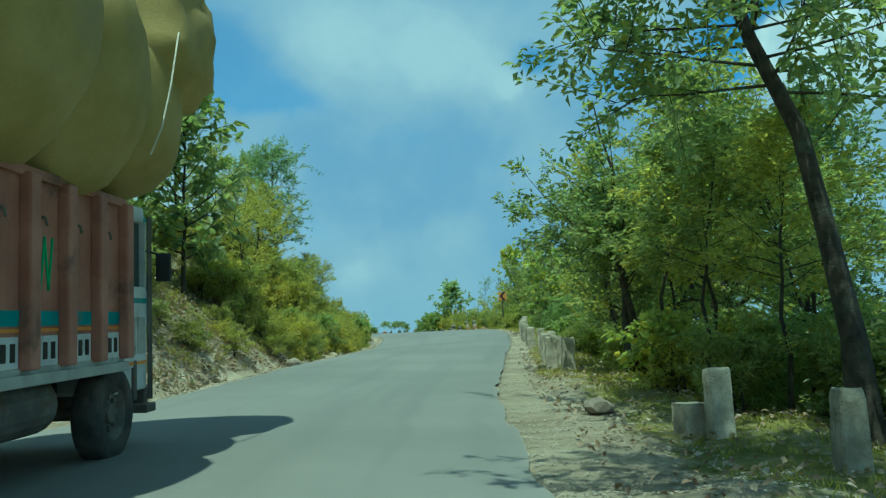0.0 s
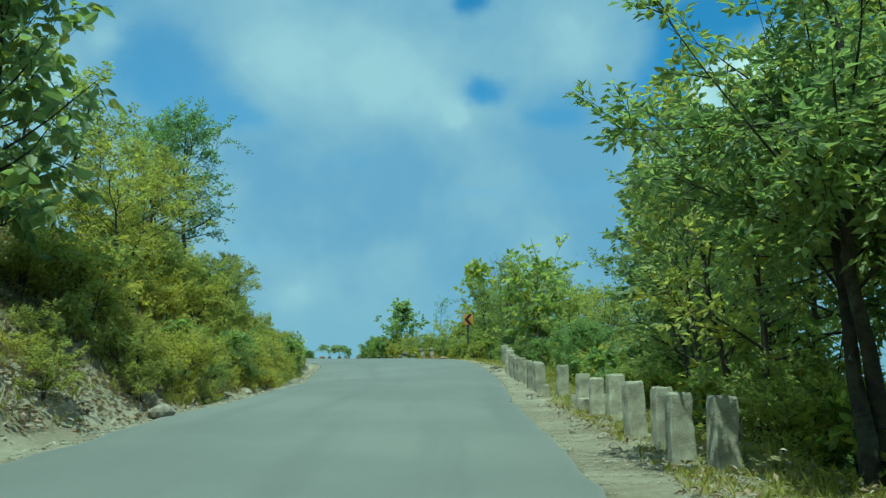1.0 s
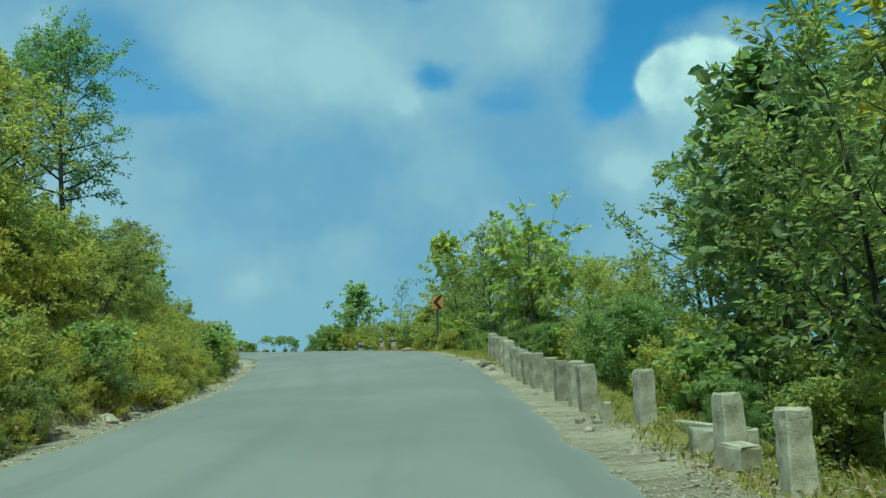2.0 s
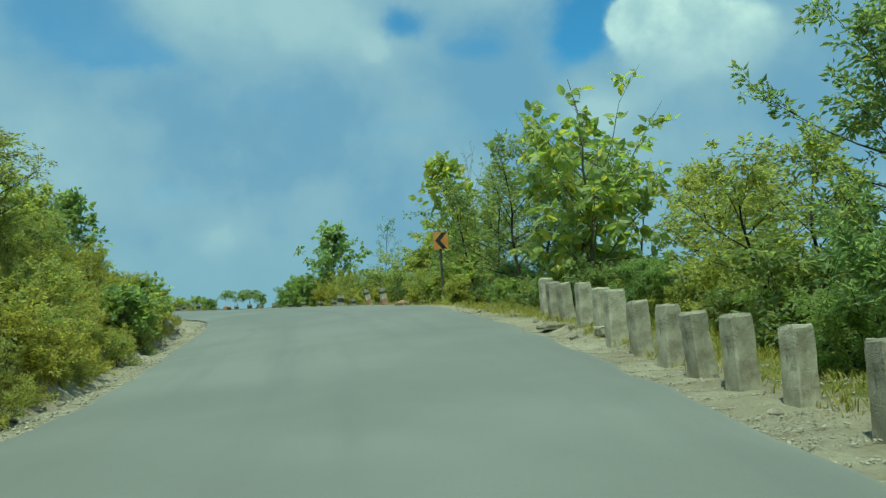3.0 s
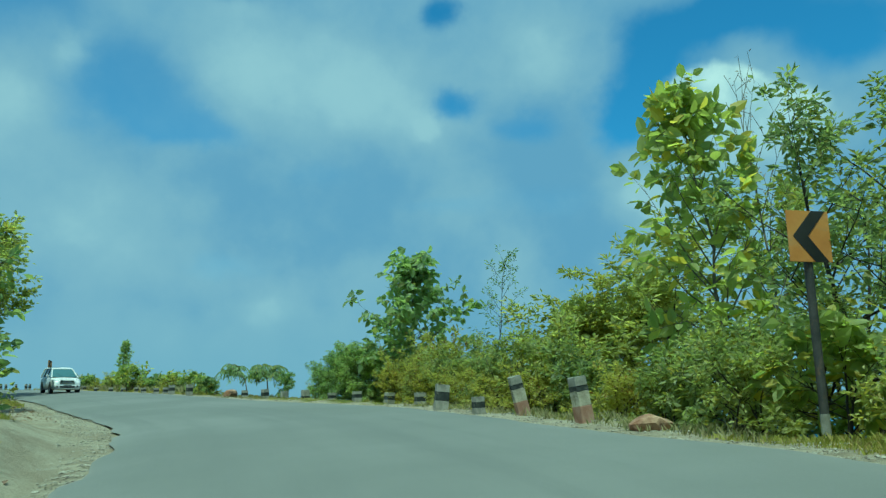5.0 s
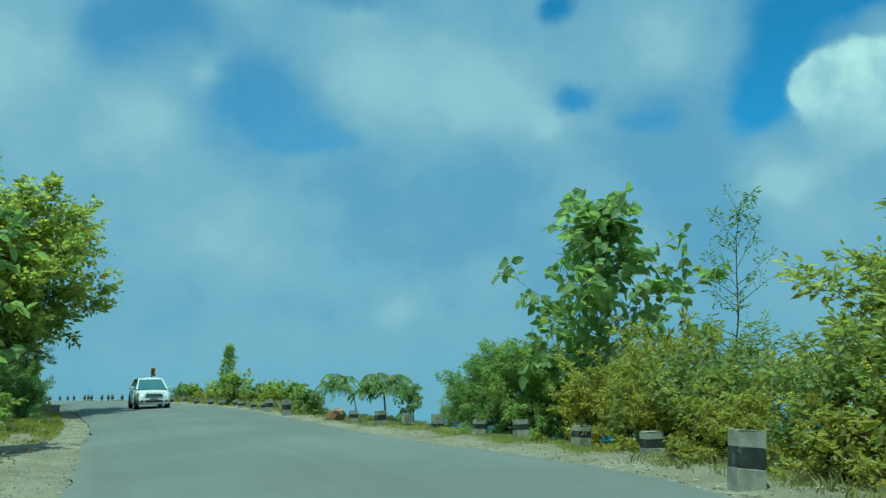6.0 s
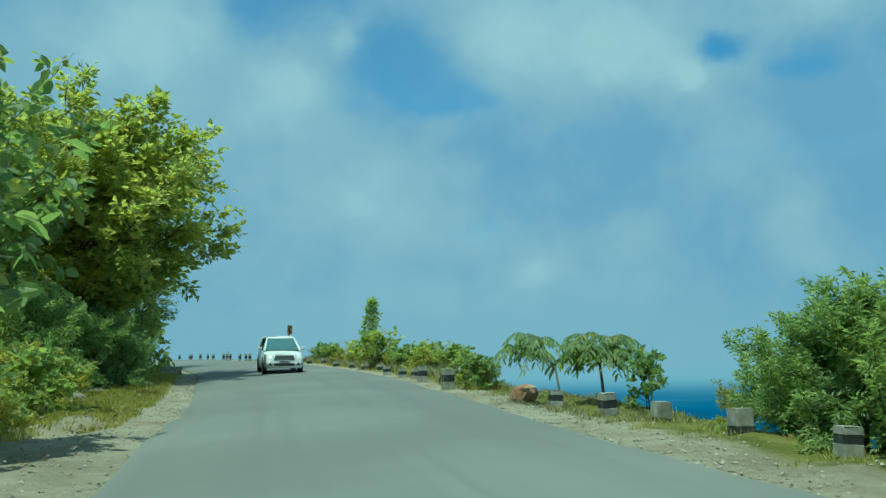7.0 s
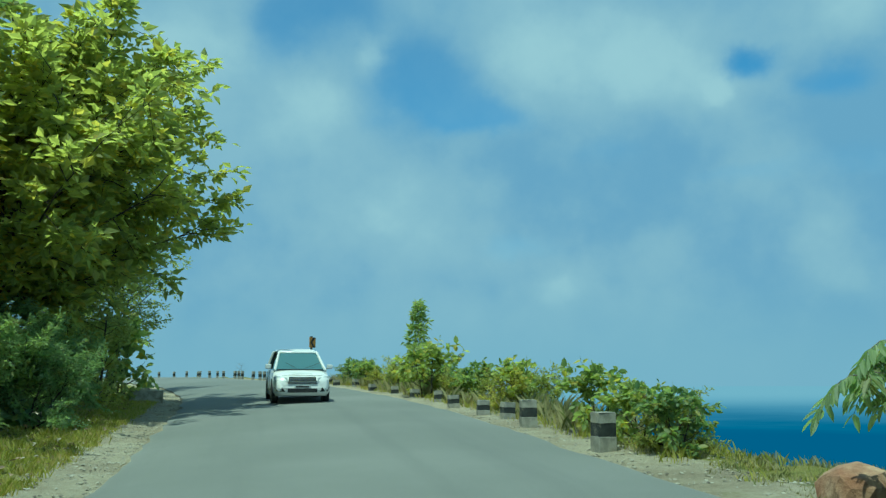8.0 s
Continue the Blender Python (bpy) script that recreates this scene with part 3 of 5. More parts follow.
def grow(seed, h, reach, base=0.3, girth=0.12, limbs=24, twigs=6, per_twig=30, size=0.16, width=0.5, broad=False, droop=0.25,
         lean=(0, 0), rise=(15, 65), round_top=0.75, gap=0.0, twig_len=0.42, stems=1, trunk_share=0.97, uneven=(0.65, 1.12), dome=False, limb_girth=0.55):
    """The skeleton and the leaves of a tree or a bush, as arrays: wood (points, faces), foliage (points, faces)."""
    r = np.random.RandomState(seed)
    paths, P, D = [], [], []
    for stem in range(stems):
        hh = h * (1 if stem == 0 else r.uniform(0.65, 0.95))
        k = 9
        f = np.linspace(0, 1, k)
        wob = np.cumsum(r.randn(k, 2) * 0.022 * hh, axis=0) * f[:, None]
        off = r.randn(2) * (0.12 * reach if stems > 1 else 0)
        out = r.randn(2) * (0.3 * reach if stems > 1 else 0)
        trunk = np.stack((off[0] + wob[:, 0] + (lean[0] + out[0]) * f ** 1.4, off[1] + wob[:, 1] + (lean[1] + out[1]) * f ** 1.4, hh * trunk_share * f), 1)
        trunk[0, 2] = -0.25
        rad = girth * (1 - 0.88 * f) * (1 + 0.5 * np.exp(-f * 14))
        paths.append((trunk, rad))
        nl = max(3, limbs // stems)
        for i in range(nl):
            q = ((i + r.uniform(0.1, 0.9)) / nl)
            t = base + (0.99 - base) * q
            s = np.array([np.interp(t, f, trunk[:, a]) for a in range(3)])
            az = i * 2.4 + r.uniform(-0.5, 0.5)
            prof = math.sin(math.pi * min(1, 0.22 + round_top * q)) ** 0.65
            ln = reach * prof * r.uniform(*uneven)
            el = radians(rise[0] + (rise[1] - rise[0]) * q + r.uniform(-12, 12))
            d = np.array([math.cos(az) * math.cos(el), math.sin(az) * math.cos(el), math.sin(el)])
            if dome:        # limbs fan out from the stem to the skin of a rounded crown
                t = base + (0.72 - base) * r.rand()
                s = np.array([np.interp(t, f, trunk[:, a]) for a in range(3)])
                el = math.asin(min(0.99, -0.35 + 1.33 * q))
                d = np.array([math.cos(az) * math.cos(el), math.sin(az) * math.cos(el), math.sin(el)])
                c0 = np.array([trunk[5, 0], trunk[5, 1], hh * (base + 1) / 2])
                rr = np.array([reach, reach, hh * (1 - base) / 2])
                u0, u1 = (s - c0) / rr, d / rr
                qb, qc = u0 @ u1, u0 @ u0 - 1
                ln = max(0.3 * reach, (-qb + math.sqrt(max(0.0, qb * qb - (u1 @ u1) * qc))) / (u1 @ u1)) * r.uniform(*uneven)
                prof = 1.0
            g = np.linspace(0, 1, 5)[:, None]
            bend = np.array([0, 0, r.uniform(-0.05, 0.25)]) * ln
            limb = s + d * ln * g + bend * g ** 2 + np.cumsum(r.randn(5, 3) * 0.035 * ln, axis=0) * g
            lr = max(0.006, np.interp(t, f, rad) * limb_girth)
            paths.append((limb, lr * (1 - 0.85 * g[:, 0])))
            if r.rand() < gap:
                continue
            for j in range(twigs):
                u = 0.25 + 0.75 * (j + r.rand()) / twigs
                s2 = np.array([np.interp(u, g[:, 0], limb[:, a]) for a in range(3)])
                d2 = d * 0.7 + r.randn(3) * 0.75 + np.array([0, 0, 0.12])
                d2 /= np.linalg.norm(d2)
                l2 = reach * twig_len * r.uniform(0.5, 1.1) * (0.6 + 0.4 * prof)
                g2 = np.linspace(0, 1, 3)[:, None]
                tw = s2 + d2 * l2 * g2 + np.array([0, 0, -0.12 * l2]) * g2 ** 2
                paths.append((tw, np.maximum(0.003, lr * 0.35 * (1 - 0.8 * g2[:, 0]))))
                m = max(2, int(per_twig * r.uniform(0.6, 1.3)))
                uu = r.uniform(0.15, 1.03, m)[:, None]
                pos = s2 + d2 * l2 * uu + np.array([0, 0, -0.12 * l2]) * uu ** 2
                spread = r.randn(m, 3)
                spread /= np.linalg.norm(spread, axis=1)[:, None]
                pos = pos + spread * size * (0.15 if broad else 0.9) * r.rand(m, 1)
                dd = spread * np.array([1, 1, 0.5]) + d2 * 0.5 + np.array([0, 0, -0.15 if broad else -0.05])
                P.append(pos), D.append(dd)
    wood = tubes(paths)
    P, D = np.concatenate(P), np.concatenate(D)
    return wood, leaves(P, D, size, width, r, droop, broad)


def fronded(seed, stem, girth, arms, per_arm, rachis, leaflet):
    """A small tree whose few arms end in drooping pinnate leaves, as arrays."""
    r = np.random.RandomState(seed)
    stem = np.array(stem, float)
    paths, P, D = [(stem, girth * np.linspace(1, 0.5, len(stem)))], [], []
    g = np.linspace(0, 1, 5)[:, None]
    for i in range(arms):
        az = i * 2.4 + r.uniform(-0.4, 0.4)
        out = np.array([math.cos(az), math.sin(az), r.uniform(-0.3, 1.3)])
        reach = rachis * r.uniform(0.35, 0.95) * (0.3 if i == 0 else 1)
        arm = stem[-1] + out * reach * g + np.array([0, 0, 0.1 * reach]) * g ** 2
        paths.append((arm, girth * 0.42 * np.linspace(1, 0.5, 5)))
        for j in range(per_arm):
            az2 = az + (j - per_arm / 2 + 0.5) * 6.28 / per_arm * 0.85 + r.uniform(-0.3, 0.3)
            d = np.array([math.cos(az2), math.sin(az2), 0.0])
            side = np.array([-d[1], d[0], 0.0])
            ln = rachis * r.uniform(0.7, 1.1)
            rise, fall = r.uniform(0.1, 0.7), r.uniform(0.6, 1.15)
            curve = arm[-1] + d * ln * g + np.array([0, 0, 1.0]) * ln * (rise * g - fall * g ** 2)
            paths.append((curve, np.linspace(0.006, 0.002, 5)))
            for u in np.linspace(0.22, 1.0, 9):
                at = arm[-1] + d * ln * u + np.array([0, 0, 1.0]) * ln * (rise * u - fall * u * u)
                for s in (1, -1):
                    P.append(at), D.append(side * s * 0.75 + d * 0.6 + np.array([0, 0, -0.55]) + r.randn(3) * 0.12)
    return tubes(paths), leaves(np.array(P), np.array(D), leaflet, 0.30, r, 0.35, True, 0.25)


def plant(name, label, category, group, grown, leaf_mat, bark, crown="crown", stem="trunk"):
    """A tree or bush at the origin: a thing with its wood and its leaves."""
    ob = thing(name, label, category, group)
    sheet(stem, *grown[0], bark, ob, smooth=True)
    sheet(crown, *grown[1], leaf_mat, ob)
    return ob


def put(ob, x, y, turn=0.0, scale=1.0, dz=0.0, tall=1.0, label="", first=None):
    """Stands a plant on the ground, or a copy of it."""
    m = Matrix.LocRotScale((x, y, ground_z(x, y) + dz), Euler((0, 0, radians(turn))), None)
    made = copy_thing(ob, m)
    made.scale = (scale, scale, scale * tall)
    return tagged(made, label)


def forget(ob):
    for o in (*ob.children_recursive, ob):
        bpy.data.objects.remove(o)


FOREST = "trees on the slope below the road"
kinds = {}
kinds["forest_a"] = plant("forest_tree", "dark green broadleaf tree with a forked trunk on the slope", "tree", FOREST,
                          grow(11, 8.5, 3.3, 0.30, 0.15, 34, 7, 40, 0.19, 0.5, lean=(-0.6, 0.3)), LEAF_FOREST, BARK)
kinds["forest_b"] = plant("forest_tree", "slender dark-trunked broadleaf tree with a dense green crown", "tree", FOREST,
                          grow(12, 8.0, 2.6, 0.34, 0.10, 30, 7, 36, 0.18, 0.5, stems=2), LEAF_FOREST, BARK)
kinds["forest_c"] = plant("forest_tree", "thin-stemmed young tree with light green leaves", "tree", FOREST,
                          grow(13, 6.5, 2.4, 0.22, 0.08, 28, 6, 25, 0.18, 0.5, stems=2), LEAF_BUSH, BARK)
kinds["teak_a"] = plant("teak_tree", "young teak tree with large pale green drooping leaves", "tree", "young teak trees",
                        grow(21, 7.2, 2.3, 0.16, 0.07, 34, 5, 9, 0.36, 0.62, True, 0.4, rise=(20, 70)), LEAF_TEAK, BARK_PALE)
kinds["teak_b"] = plant("teak_tree", "small teak tree with broad green leaves in tufts", "tree", "young teak trees",
                        grow(22, 4.8, 1.5, 0.22, 0.055, 26, 4, 8, 0.30, 0.62, True, 0.4, rise=(15, 65)), LEAF_COOL, BARK_PALE)
kinds["airy"] = plant("airy_tree", "light-crowned tree with thin grey-green leaves and visible branches", "tree", "trees on the bank above the road",
                      grow(31, 7.0, 2.6, 0.30, 0.10, 32, 7, 32, 0.15, 0.5, gap=0.06), LEAF_COOL, BARK)
kinds["yellow"] = plant("yellowing_tree", "small tree with yellowing green leaves on the bank", "tree", "trees on the bank above the road",
                        grow(32, 5.2, 2.5, 0.18, 0.07, 30, 6, 32, 0.15, 0.5, stems=2), LEAF_YELLOW, BARK)
kinds["bush_a"] = plant("bush", "dense leafy green roadside bush", "bush", "roadside bushes",
                        grow(41, 1.6, 1.25, 0.05, 0.03, 24, 4, 24, 0.15, 0.55, stems=4, rise=(5, 60)), LEAF_BUSH, BARK, "foliage", "stem")
kinds["bush_b"] = plant("shrub", "low yellow-green shrub with small leaves", "shrub", "yellow-green shrubs on the banks",
                        grow(42, 1.2, 1.1, 0.05, 0.025, 24, 4, 26, 0.12, 0.5, stems=4, rise=(5, 55)), LEAF_YELLOW, BARK, "foliage", "stem")
kinds["bush_c"] = plant("bush", "broad-leaved dark green bush", "bush", "roadside bushes",
                        grow(43, 1.7, 1.2, 0.08, 0.03, 20, 4, 10, 0.26, 0.6, True, 0.35, stems=3, rise=(10, 65)), LEAF_TEAK, BARK, "foliage", "stem")
kinds["bush_d"] = plant("thorn_bush", "bluish-green feathery thorn bush", "thorn bush", "thorn bushes by the road",
                        grow(44, 1.8, 1.4, 0.05, 0.025, 36, 6, 60, 0.10, 0.4, stems=4, rise=(5, 60)), LEAF_COOL, BARK, "foliage", "stem")

kinds["big"] = plant("broad_tree", "tall broad-crowned tree with dense glossy green leaves beside the bend", "tree", "",
                     grow(51, 9.4, 5.0, 0.26, 0.20, 112, 11, 36, 0.26, 0.62, lean=(0.5, 0.2), twig_len=0.20, uneven=(0.76, 0.9), dome=True, limb_girth=0.3), LEAF_BIG, BARK)
# stands out of view, added so that its crown shades road and verge
kinds["leaning"] = plant("roadside_tree", "unseen big dark-trunked tree leaning over the verge, added to shade the road", "tree", "",
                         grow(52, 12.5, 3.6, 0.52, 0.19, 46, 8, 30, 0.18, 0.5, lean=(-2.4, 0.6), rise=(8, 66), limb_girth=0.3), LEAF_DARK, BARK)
kinds["high_crowned"] = plant("roadside_tree", "tall dark-trunked tree with a high spreading crown above the verge", "tree", "",
                              grow(64, 12.0, 3.6, 0.42, 0.17, 54, 9, 36, 0.18, 0.5, lean=(-0.8, 0.3), rise=(5, 66), limb_girth=0.26), LEAF_FOREST, BARK)
kinds["forked"] = plant("forked_tree", "dark forked roadside tree with a dense rounded crown", "tree", "",
                        grow(65, 8.2, 3.1, 0.40, 0.13, 62, 8, 32, 0.17, 0.5, lean=(-0.4, 0.2), twig_len=0.26, uneven=(0.6, 1.0), dome=True, limb_girth=0.32, stems=2), LEAF_FOREST, BARK)
kinds["thicket"] = plant("thicket", "dense yellow-green thicket leaning out over the slope", "bush", "",
                         grow(53, 6.2, 3.1, 0.06, 0.07, 76, 7, 56, 0.22, 0.45, stems=5, rise=(0, 60)), LEAF_BUSH, BARK, "foliage", "stem")
kinds["umbrella"] = plant("umbrella_tree", "little tree with an arching stem and drooping pinnate leaves", "tree", "little trees on the verge",
                          fronded(54, [(0, 0, -0.2), (0.02, 0, 0.35), (-0.05, 0.04, 0.75), (-0.30, 0.16, 1.0), (-0.62, 0.32, 1.16)], 0.030, 8, 5, 0.46, 0.17), LEAF_COOL, BARK_PALE)
kinds["umbrella_b"] = plant("umbrella_tree", "little flat-topped tree with drooping pinnate leaves at the road's edge", "tree", "little trees on the verge",
                            fronded(58, [(0, 0, -0.2), (0.05, 0.02, 0.35), (0.16, 0.05, 0.75), (0.26, 0.08, 1.0)], 0.035, 15, 5, 0.52, 0.18), LEAF_TEAK, BARK_PALE)
kinds["column"] = plant("column_sapling", "narrow column-shaped sapling with dark green leaves", "sapling", "",
                        grow(55, 3.4, 0.30, 0.12, 0.03, 40, 3, 10, 0.20, 0.5, rise=(-10, 40), round_top=0.6), LEAF_COOL, BARK)
kinds["wispy"] = plant("wispy_sapling", "thin sapling with sparse feathery leaves", "sapling", "",
                       grow(56, 5.0, 0.9, 0.25, 0.035, 30, 3, 9, 0.13, 0.3, rise=(10, 50)), LEAF_COOL, BARK)
kinds["bare"] = plant("bare_sapling", "leafless grey twigs of a dry sapling", "sapling", "",
                      grow(57, 3.2, 1.0, 0.3, 0.03, 16, 4, 2, 0.04, 0.3, rise=(25, 70)), LITTER, BARK_PALE)

kinds["slim"] = plant("slim_tree", "slim dark-stemmed tree with a light crown on the slope", "tree", FOREST,
                      grow(59, 7.6, 1.9, 0.46, 0.06, 22, 6, 30, 0.17, 0.5, lean=(0.3, 0.2)), LEAF_BUSH, BARK)
kinds["teak_c"] = plant("teak_tree", "rounded young teak tree with yellow-green drooping leaves", "tree", "young teak trees",
                        grow(61, 6.6, 2.4, 0.16, 0.07, 46, 5, 9, 0.31, 0.62, True, 0.45, twig_len=0.3, uneven=(0.55, 1.15), dome=True), LEAF_TEAK, BARK_PALE)
kinds["teak_d"] = plant("teak_tree", "dense teak tree with broad drooping leaves on the road's outer edge", "tree", "young teak trees",
                        grow(62, 5.6, 2.5, 0.22, 0.06, 46, 6, 9, 0.33, 0.66, True, 0.5, rise=(5, 75), uneven=(0.5, 1.15)), LEAF_COOL, BARK_PALE)

kinds["teak_e"] = plant("teak_tree", "dark green teak tree with large drooping leaves above the bank", "tree", "young teak trees",
                        grow(63, 7.4, 2.2, 0.18, 0.08, 40, 6, 10, 0.33, 0.62, True, 0.45, rise=(10, 70)), LEAF_FOREST, BARK)

rnd = random.Random(4)
# right of the road: the wood on the falling slope (kind, x, y, size, stretch)
for kind, x, y, s, tall in [("high_crowned", 5.2, 10.6, 0.95, 0.95), ("leaning", 3.1, 4.3, 0.78, 1.1), ("forked", 4.9, 20.2, 0.92, 0.92), ("slim", 6.4, 14.6, 0.9, 0.72), ("slim", 4.4, 16.6, 0.9, 0.74), ("slim", 4.7, 14.9, 0.85, 0.75), ("slim", 5.4, 16.4, 0.9, 0.74), ("slim", 5.3, 13.0, 0.85, 0.72), ("slim", 5.9, 21.0, 0.95, 0.85), ("forest_b", 7.6, 17.8, 0.9, 0.72), ("forest_a", 8.3, 23.5, 1.05, 1.05), ("forest_c", 5.4, 25.5, 1.0, 1.0),
                            ("forest_c", 6.2, 29.5, 0.95, 1.0), ("forest_b", 8.8, 28.5, 1.1, 1.1), ("forest_c", 7.4, 33.0, 0.9, 0.95), ("forest_a", 9.0, 31.5, 0.85, 0.9), ("forest_c", 7.8, 43.2, 0.75, 0.8), ("forest_c", 8.0, 46.4, 0.7, 0.8),
                            ("forest_a", 12.5, 27.0, 1.2, 1.1), ("teak_e", 8.4, 35.4, 1.0, 1.0), ("forest_a", 10.3, 35.5, 1.0, 1.0),
                            ("forest_b", 10.8, 44.0, 1.0, 1.0), ("forest_b", 9.4, 39.5, 1.0, 1.0), ("forest_a", 13.0, 41.0, 1.15, 1.0), ("forest_c", 9.2, 48.2, 0.72, 0.9), ("teak_c", 7.3, 52.0, 0.98, 1.06),
                            ("forest_c", 10.6, 51.0, 0.8, 1.0), ("forest_c", 9.3, 55.6, 0.85, 1.0), ("forest_c", 7.4, 60.0, 0.95, 1.0), ("forest_b", 9.8, 60.5, 0.9, 1.0),
                            ("teak_a", 6.9, 69.0, 0.95, 1.1), ("forest_c", 5.9, 64.3, 0.55, 0.6), ("bush_c", 5.4, 63.1, 0.9, 1.0), ("bush_a", 4.4, 63.6, 0.7, 1.0), ("bush_a", 5.0, 60.9, 0.6, 1.0), ("forest_c", 7.0, 63.5, 0.9, 1.0), ("forest_c", 8.6, 67.8, 0.95, 1.05), ("thicket", 6.6, 77.0, 1.08, 0.86), ("bush_b", 2.3, 72.4, 0.7, 0.8), ("bush_b", 3.0, 71.4, 0.7, 0.9), ("bush_a", 3.4, 73.2, 0.8, 0.9), ("yellow", 2.7, 80.8, 0.62, 0.72), ("bare", 7.6, 68.4, 1.6, 1.6),
                            ("bush_d", -1.75, 83.2, 0.85, 0.9), ("bush_d", -1.0, 82.2, 1.0, 0.95), ("bush_d", -0.3, 81.2, 1.0, 0.95), ("bush_b", 0.5, 78.6, 0.7, 1.0), ("bush_b", 1.0, 77.0, 0.6, 0.9), ("bush_d", 0.4, 82.4, 1.0, 1.0), ("bush_b", 1.1, 79.0, 1.0, 1.15), ("bush_b", 1.6, 77.2, 0.9, 1.1), ("bush_b", 1.7, 74.2, 0.6, 0.8), ("bush_b", 2.3, 77.4, 0.85, 1.0), ("bush_a", 2.0, 80.0, 0.9, 1.0), ("bush_a", 2.6, 78.9, 0.9, 1.0), ("bush_b", 1.6, 78.6, 1.1, 1.3), ("teak_d", 1.2, 80.8, 0.80, 1.04), ("teak_b", -0.9, 83.6, 0.5, 0.62), ("forest_c", 3.6, 80.0, 0.6, 0.75), ("wispy", 4.4, 82.4, 1.2, 1.25), ("teak_b", 0.6, 94.8, 0.9, 0.95),
                            ("umbrella", -5.25, 87.3, 0.92, 1.06), ("umbrella_b", -4.4, 87.6, 1.02, 0.95), ("bush_c", -3.6, 87.0, 0.4, 1.3), ("bush_b", -2.4, 84.6, 0.35, 1.2), ("column", -16.4, 110.8, 1.0, 1.0), ("teak_b", -19.6, 114.2, 0.42, 0.42),
                            ("bare", -33.5, 129.5, 0.55, 0.55), ("bush_c", -8.6, 94.2, 0.55, 1.0), ("bush_c", -14.5, 105.6, 0.85, 1.0)]:
    put(kinds[kind], x, y, (x * 137.5 + y * 57.3) % 360 if kind not in ("leaning", "high_crowned", "umbrella") else 0, s, 0, tall)

# left of the road: the bank, its trees, and the big tree past the bend
for kind, x, y, s, tall in [("teak_e", -8.8, 28.5, 1.05, 1.0), ("forest_a", -13.0, 26.0, 1.0, 1.0), ("yellow", -8.6, 36.5, 0.85, 0.9), ("yellow", -9.3, 42.0, 1.0, 0.9), ("airy", -10.0, 50.0, 1.15, 1.0), ("airy", -12.2, 52.0, 1.0, 1.0), ("forest_c", -12.0, 44.5, 0.9, 0.9),
                            ("forest_c", -11.6, 37.0, 1.0, 0.9), ("yellow", -7.6, 46.5, 0.7, 0.75), ("yellow", -8.6, 53.0, 0.75, 0.75), 
                            ("forest_b", -15.5, 33.0, 1.0, 0.9), ("teak_a", -13.2, 80.4, 0.88, 1.12), ("forest_a", -10.0, 19.0, 0.9, 1.0), ("forest_b", -11.5, 11.0, 1.0, 1.0),
                            ("big", -23.5, 97.8, 1.25, 0.88), ("forest_c", -23.8, 100.4, 0.5, 0.55), ("bush_a", -22.7, 99.4, 1.1, 1.1), ("bush_a", -24.6, 103.0, 1.2, 1.2), ("bush_d", -21.8, 97.6, 1.1, 1.0), ("bush_b", -20.6, 95.6, 0.9, 1.1), ("bush_d", -19.4, 94.2, 0.9, 1.0), ("bush_c", -25.4, 105.4, 1.1, 1.2), ("forest_c", -26.4, 104.2, 0.6, 0.7), ("slim", -23.2, 101.4, 0.7, 0.8), ("slim", -23.9, 101.0, 0.75, 0.8), ("forest_a", -29.2, 110.0, 0.9, 0.9), ("forest_b", -27.0, 103.0, 0.95, 1.0), ("teak_c", -21.3, 90.4, 1.3, 1.1)]:
    put(kinds[kind], x, y, (x * 137.5 + y * 57.3) % 360, s, 0, tall)

